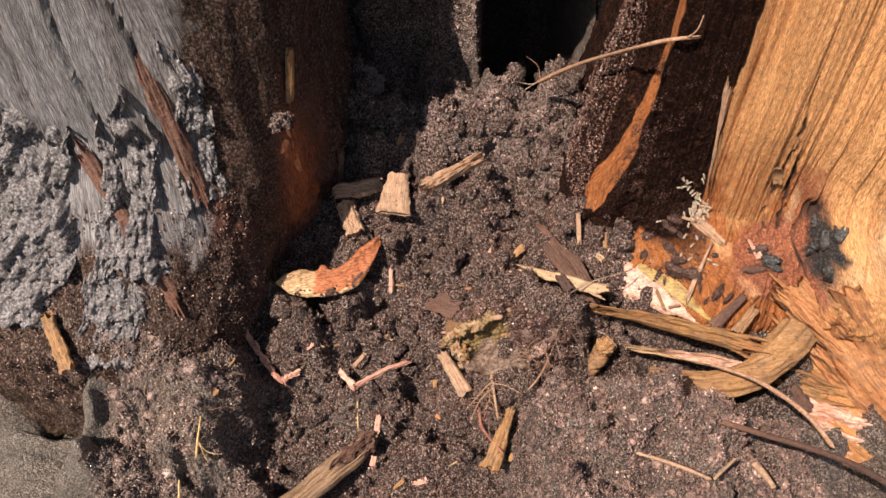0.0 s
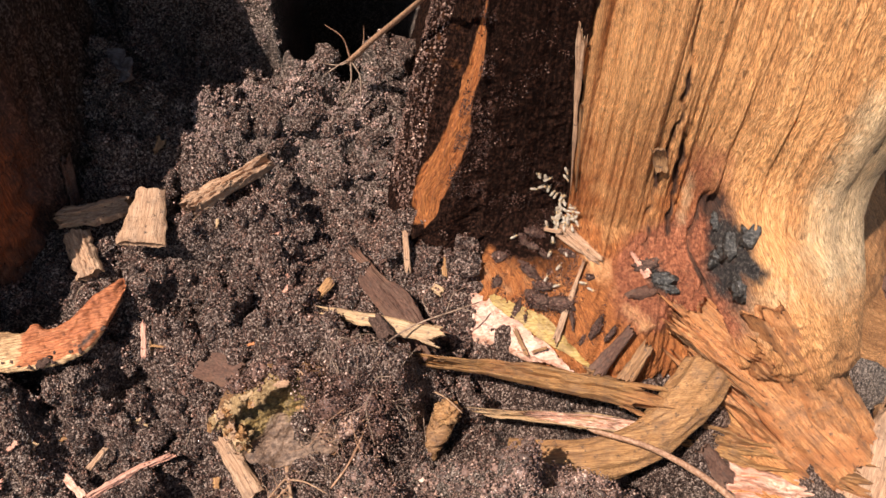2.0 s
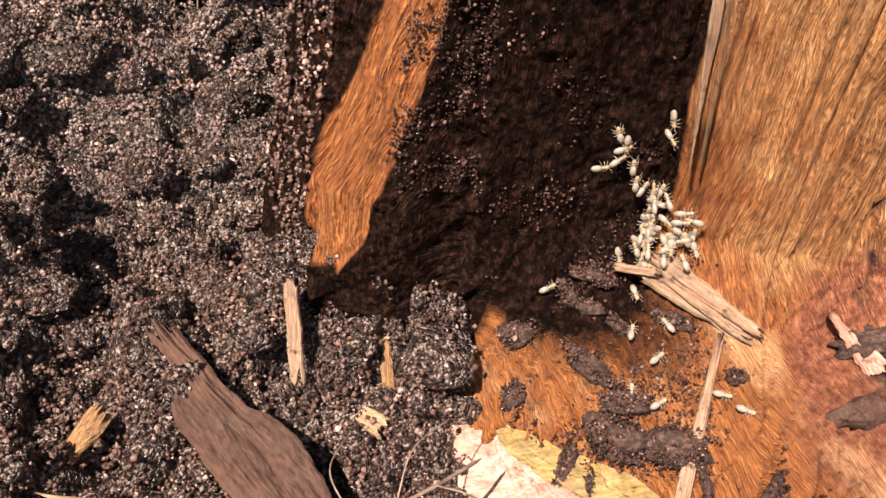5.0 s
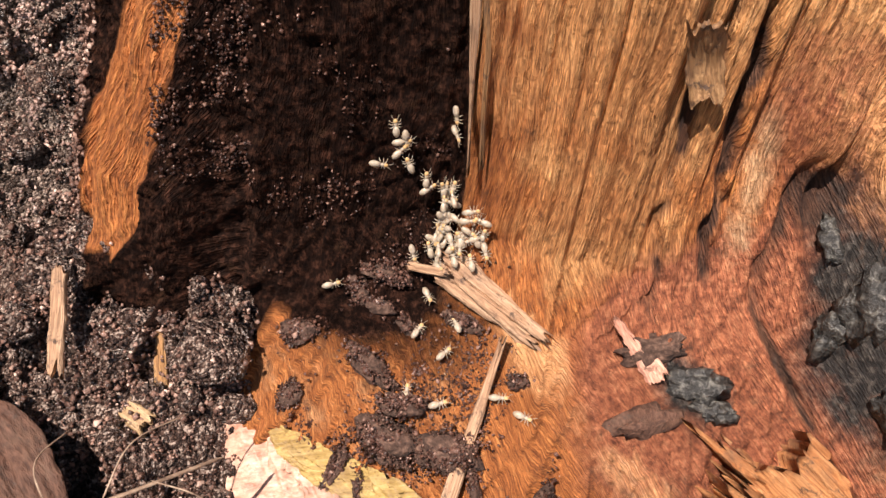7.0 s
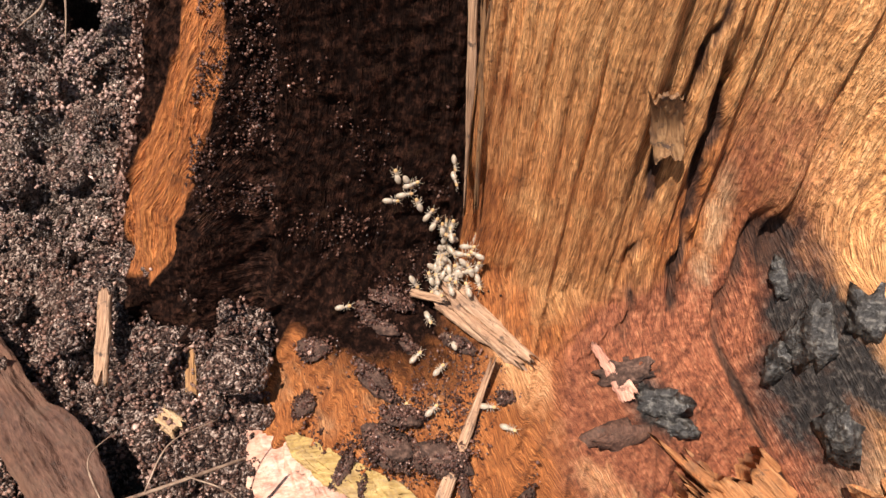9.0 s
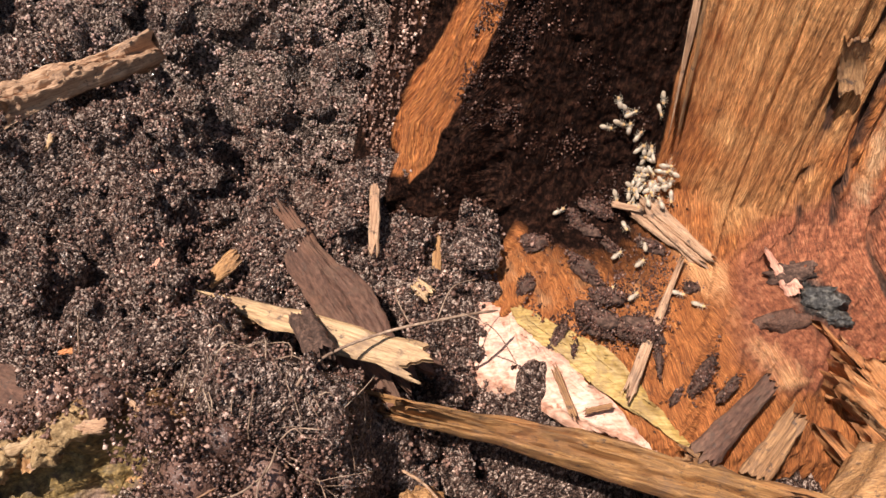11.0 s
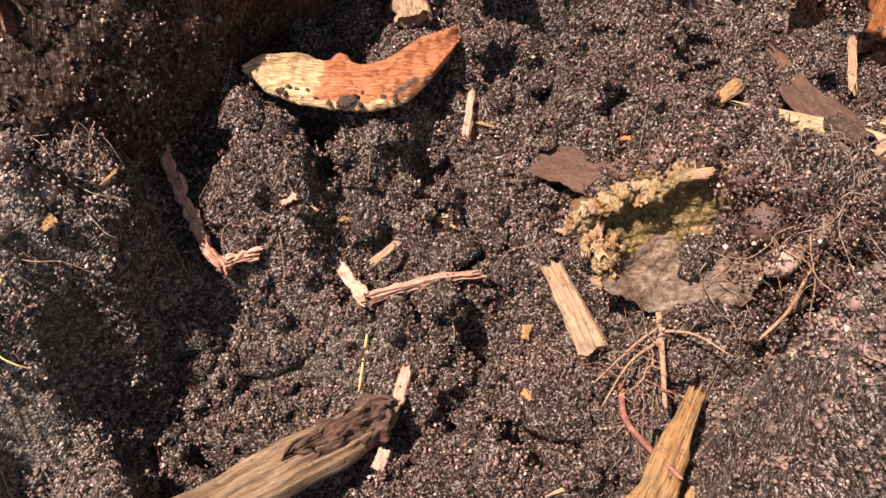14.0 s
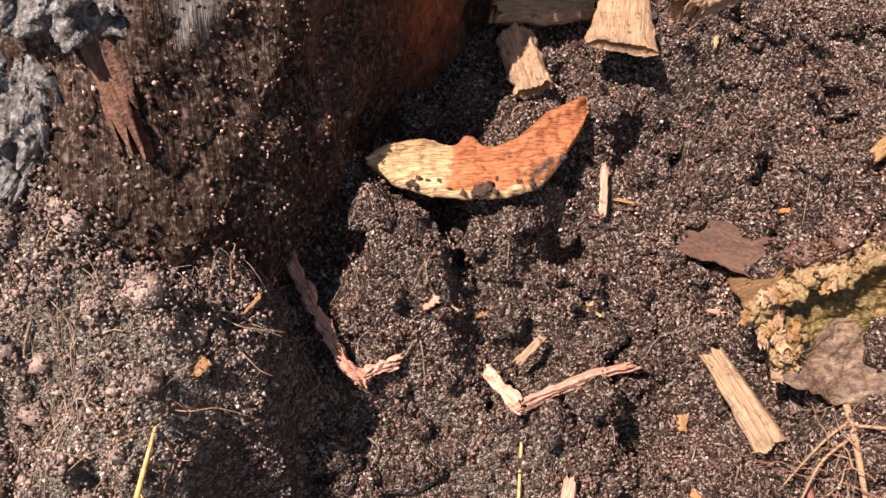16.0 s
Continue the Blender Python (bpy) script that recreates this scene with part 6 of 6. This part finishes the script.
stem("dry_stalk", [(0.236, 0.282, 0.064), (0.24, 0.27, 0.068), (0.244, 0.26, 0.068)], 0.003, 0.002, TAN, "broken dry stalk on soil heap", "stalk")
stem("hairy_root", [(0.186, 0.505, 0.03), (0.168, 0.492, 0.038), (0.14, 0.48, 0.04), (0.118, 0.465, 0.04), (0.108, 0.452, 0.03)], 0.0005, 0.0006, ROOTLET, "thin hairy root across a plank", "root",
     [[(0.16, 0.488, 0.04), (0.166, 0.5, 0.045), (0.178, 0.512, 0.04)], [(0.15, 0.485, 0.04), (0.145, 0.497, 0.044), (0.15, 0.51, 0.04)], [(0.17, 0.494, 0.038), (0.182, 0.49, 0.034), (0.192, 0.484, 0.022)]])
stem("tan_root", [(0.112, 0.462, 0.024), (0.11, 0.444, 0.014), (0.1, 0.424, 0.0), (0.09, 0.405, -0.004), (0.078, 0.392, -0.01)], 0.0007, 0.0008, TWIG, "tan root hanging over rotten branch", "root",
     [[(0.105, 0.432, 0.006), (0.085, 0.428, 0.0), (0.068, 0.43, -0.004)], [(0.1, 0.424, 0.0), (0.088, 0.43, 0.008), (0.07, 0.442, 0.014)]])
stem("white_rootlet", [(0.15, 0.457, -0.006), (0.158, 0.449, -0.004), (0.168, 0.442, -0.012)], 0.0006, 0.0005, TAN, "thin white rootlet in shade")
stem("pale_rootlet", [(-0.21, 0.452, 0.03), (-0.205, 0.462, 0.045), (-0.198, 0.472, 0.06)], 0.0006, 0.0009, TAN, "pale rootlet with soil hanging on stump")


def root_tangle(name, base, reach, count, mat, label, seed, droop=0.6):
    """A tuft of branching hair roots that hang from one place."""
    thing = new(name)
    tagged(thing, label, "root")
    rng = random.Random(seed)
    for k in range(count):
        p = Vector(base) + Vector((rng.uniform(-1, 1), rng.uniform(-1, 1), rng.uniform(-1, 1))) * reach * 0.15
        way = Vector((rng.uniform(-1, 1), rng.uniform(-0.9, 0.1), rng.uniform(-1, 0.5) * droop)).normalized()
        pts = [p]
        for _ in range(5):
            way = (way + Vector((rng.uniform(-1, 1), rng.uniform(-1, 1), rng.uniform(-1, 1))) * 0.55).normalized()
            q = pts[-1] + way * reach * rng.uniform(0.12, 0.28)
            q.z = max(q.z, float(ground_height(q.x, q.y)) + 0.001)
            pts.append(q)
        child(tube("rootlet", pts, rng.uniform(0.0002, 0.00042), 0.00014, mat, 26, 5, 0.3, seed + k), thing)
        for b in range(2):
            q = pts[rng.randint(1, 4)]
            w = Vector((rng.uniform(-1, 1), rng.uniform(-1, 0.2), rng.uniform(-0.8, 0.6)))
            child(tube("rootlet", [q, q + w * reach * 0.12, q + (w + Vector((rng.uniform(-0.5, 0.5), 0, rng.uniform(-0.5, 0.5)))) * reach * 0.26], 0.0002, 0.0001, mat, 12, 4, 0.3, seed + 50 + k + b), thing)
    return thing


root_tangle("root_tangle", (0.062, 0.425, 0.0), 0.04, 4, ROOTLET, "tangle of fine brown roots over rotten wood", 3)
root_tangle("root_tangle", (0.088, 0.43, 0.016), 0.045, 5, TWIG, "tangle of thin tan roots hanging from soil", 9)
root_tangle("root_tangle", (0.11, 0.438, 0.024), 0.045, 5, ROOTLET, "tangle of fine brown roots hanging from soil", 14)
root_tangle("root_tangle", (0.047, 0.41, -0.045), 0.03, 5, TWIG, "tuft of fine roots round a dry stalk", 21)
root_tangle("root_tangle", (0.04, 0.4, -0.055), 0.03, 5, REDROOT, "reddish hair roots beside a bark chip", 25)
root_tangle("root_tangle", (-0.205, 0.395, 0.008), 0.035, 8, ROOTLET, "pale hair roots on the edge of a soil heap", 31)
root_tangle("root_tangle", (-0.215, 0.36, 0.0), 0.03, 6, TWIG, "pale hair roots on the edge of a soil heap", 36)
root_tangle("root_tangle", (-0.236, 0.455, 0.075), 0.03, 5, TWIG, "pale hair roots hanging on the stump foot", 41)


def dry_leaf():
    u, v = np.meshgrid(np.linspace(-1, 1, 40), np.linspace(-1, 1, 30))
    lobe = (1 - u ** 2) ** 0.5 * (0.6 + 0.4 * np.abs(np.cos(u * 4.5)))
    x, y = 0.024 * u, 0.016 * v * lobe
    z = 0.004 * fbm(u * 2, v * 2, seed=3, octaves=3) + 0.004 * v * v + 0.006 * np.abs(u) ** 1.5
    top = np.stack([x, y, z], -1)
    P = np.concatenate([top, (top - np.array([0, 0, 0.0006]))[::-1]], 0)
    ob = sheet("dry_leaf", P, LEAF)
    ob.matrix_world = pose(-0.08, 0.701, 0.11, 32, 10, -35)
    return tagged(ob, "crumpled dry grey-brown leaf on shaded soil", "leaf")


dry_leaf()


def build_rootlets():
    """Hair roots in the loose soil, too many to count."""
    rng = np.random.default_rng(21)
    V, F, base = [], [], 0
    spots = ((0.19, 0.32, 0.08, 0.05, 130), (-0.25, 0.35, 0.03, 0.06, 150), (0.1, 0.45, 0.03, 0.018, 45), (0.055, 0.405, 0.02, 0.015, 70), (-0.05, 0.47, 0.12, 0.09, 45), (-0.24, 0.43, 0.05, 0.02, 110))
    for cx, cy, sx, sy, n in spots:
        for _ in range(n):
            x, y = cx + sx * rng.normal() * 0.8, cy + sy * rng.normal() * 0.8
            a, L = rng.uniform(0, 2 * np.pi), rng.uniform(0.006, 0.028)
            pts = []
            for k in range(4):
                f = k / 3
                px, py = x + L * f * np.cos(a), y + L * f * np.sin(a)
                a += rng.normal(0, 0.5)
                up = 0.001 + 0.006 * rng.uniform() * np.sin(np.pi * f) + (0.004 * rng.uniform() if k in (0, 3) else 0)
                pts.append((px, py, float(ground_height(px, py) + ground_detail(np.array([px]), np.array([py]))[0]) + up))
            r = 0.00022 * np.exp(rng.normal(0, 0.4))
            P = tube_grid(pts, r, r * 0.6, 10, 4, 0.2)
            idx = np.arange(40).reshape(10, 4)
            w = np.concatenate([idx, idx[:, :1]], 1)
            q = np.stack([w[:-1, :-1], w[:-1, 1:], w[1:, 1:], w[1:, :-1]], -1).reshape(-1, 4)
            V.append(P.reshape(-1, 3))
            F.append(q + base)
            base += 40
    tagged(solid("hair_roots", np.concatenate(V), np.concatenate(F), ROOTLET), "fine brown hair roots in loose soil", "roots", kind="stuff")


build_rootlets()


# ---- termites ----
def build_termite():
    """One worker, 6 mm long, head towards +x, resting on z = 0."""
    t = new("termite")
    tagged(t, "pale cream worker termite with amber head", "termite", "termite colony")
    V, F = BALLS[2]
    ring = 1 + 0.05 * np.cos(V[:, 0] * 17)
    A = V * np.array([0.0019, 0.00105, 0.0009]) * np.stack([1 + 0 * ring, ring, ring], -1)
    ab = child(solid("abdomen", A, F, BELLY), t)
    ab.matrix_local = pose(-0.0012, 0, 0.0011)
    W, G = BALLS[2]
    th = child(solid("thorax", W * np.array([0.0009, 0.0006, 0.0005]), G, BELLY), t)
    th.matrix_local = pose(0.0011, 0, 0.0010)
    hd = child(solid("head", W * np.array([0.00075, 0.00068, 0.0005]), G, HEAD), t, "amber rounded head")
    hd.matrix_local = pose(0.0022, 0, 0.0010, 0, 12, 0)
    for s in (-1, 1):
        for k, (x, dx) in enumerate(((0.0016, 0.0008), (0.0011, 0.0001), (0.0006, -0.0009))):
            child(tube("leg", [(x, s * 0.0004, 0.0008), (x + dx * 0.5, s * 0.0012, 0.0011), (x + dx, s * 0.0019, 0.0001)], 0.00013, 0.00007, BELLY, 7, 5), t)
        child(tube("antenna", [(0.0027, s * 0.0003, 0.0011), (0.0034, s * 0.0007, 0.0014), (0.0043, s * 0.0012, 0.0011)], 0.0001, 0.00006, BELLY, 7, 5), t)
    return t


TERMITES = []


def place_termites():
    rng = random.Random(4)
    first = build_termite()
    spots = []
    for row in range(7):
        for col in range(5):
            a = -122.0 + col * 1.2 + rng.uniform(-0.6, 0.6) + 0.2 * row
            z = 0.0475 + row * 0.0034 + rng.uniform(-0.0018, 0.0018)
            if row == 6 and col in (0, 4) or row == 0 and col > 3:
                continue
            spots.append((a, z, rng.uniform(0, 360), 0.002 * rng.random(), 0.5))
    for k in range(22):
        t, d = rng.uniform(0, 6.28), rng.random() ** 0.6
        spots.append((-119.4 + 2.1 * d * math.cos(t), 0.058 + 0.0095 * d * math.sin(t), rng.uniform(0, 360), 0.0022 + 0.0015 * rng.random(), 0.4))
    for a, z, h in ((-125.2, 0.0913, -30), (-123.8, 0.087, 60), (-125.5, 0.0805, 100), (-124.5, 0.0818, 80), (-123.5, 0.0795, 10), (-122.7, 0.0747, 30), (-122.1, 0.0708, 40), (-124.2, 0.0885, 150), (-121.4, 0.0675, 20)):
        spots.append((a, z, h, 0.002, 1.6))
    for a, z, h in ((-120.1, 0.0935, 150), (-119.8, 0.087, 120), (-120.3, 0.043, -160), (-119.8, 0.035, 170), (-119.3, 0.0315, 10), (-117.2, 0.030, 20), (-116.8, 0.0335, -30),
                    (-118.6, 0.0245, 0), (-116.6, 0.0245, 30), (-112.5, 0.0275, 100), (-127.0, 0.0395, 60), (-111.0, 0.0268, 95)):
        spots.append((a, z, h, 0.001, 1.0))
    for k, (a, z, h, lift, stir) in enumerate(spots):
        ob = first if k == 0 else copy_thing(first, Matrix.Identity(4))
        if k:
            ob.matrix_basis = stump_pose(a, z, h, lift)
        TERMITES.append((ob, a, z, h, lift, stir))


place_termites()


def motions():
    rng = random.Random(11)
    for ob, a, z, h, lift, stir in TERMITES:
        rows, da, dz, dh = [], 0.0, 0.0, 0.0
        for k in range(17):
            rows.append((float(k), stump_pose(a + da, z + dz, h + dh, lift)))
            da = 0.75 * da + rng.uniform(-0.16, 0.16) * stir
            dz = 0.75 * dz + rng.uniform(-0.0006, 0.0006) * stir
            dh = 0.8 * dh + rng.uniform(-14, 14) * (0.5 + 0.5 * stir)
        walk(ob, rows)


motions()
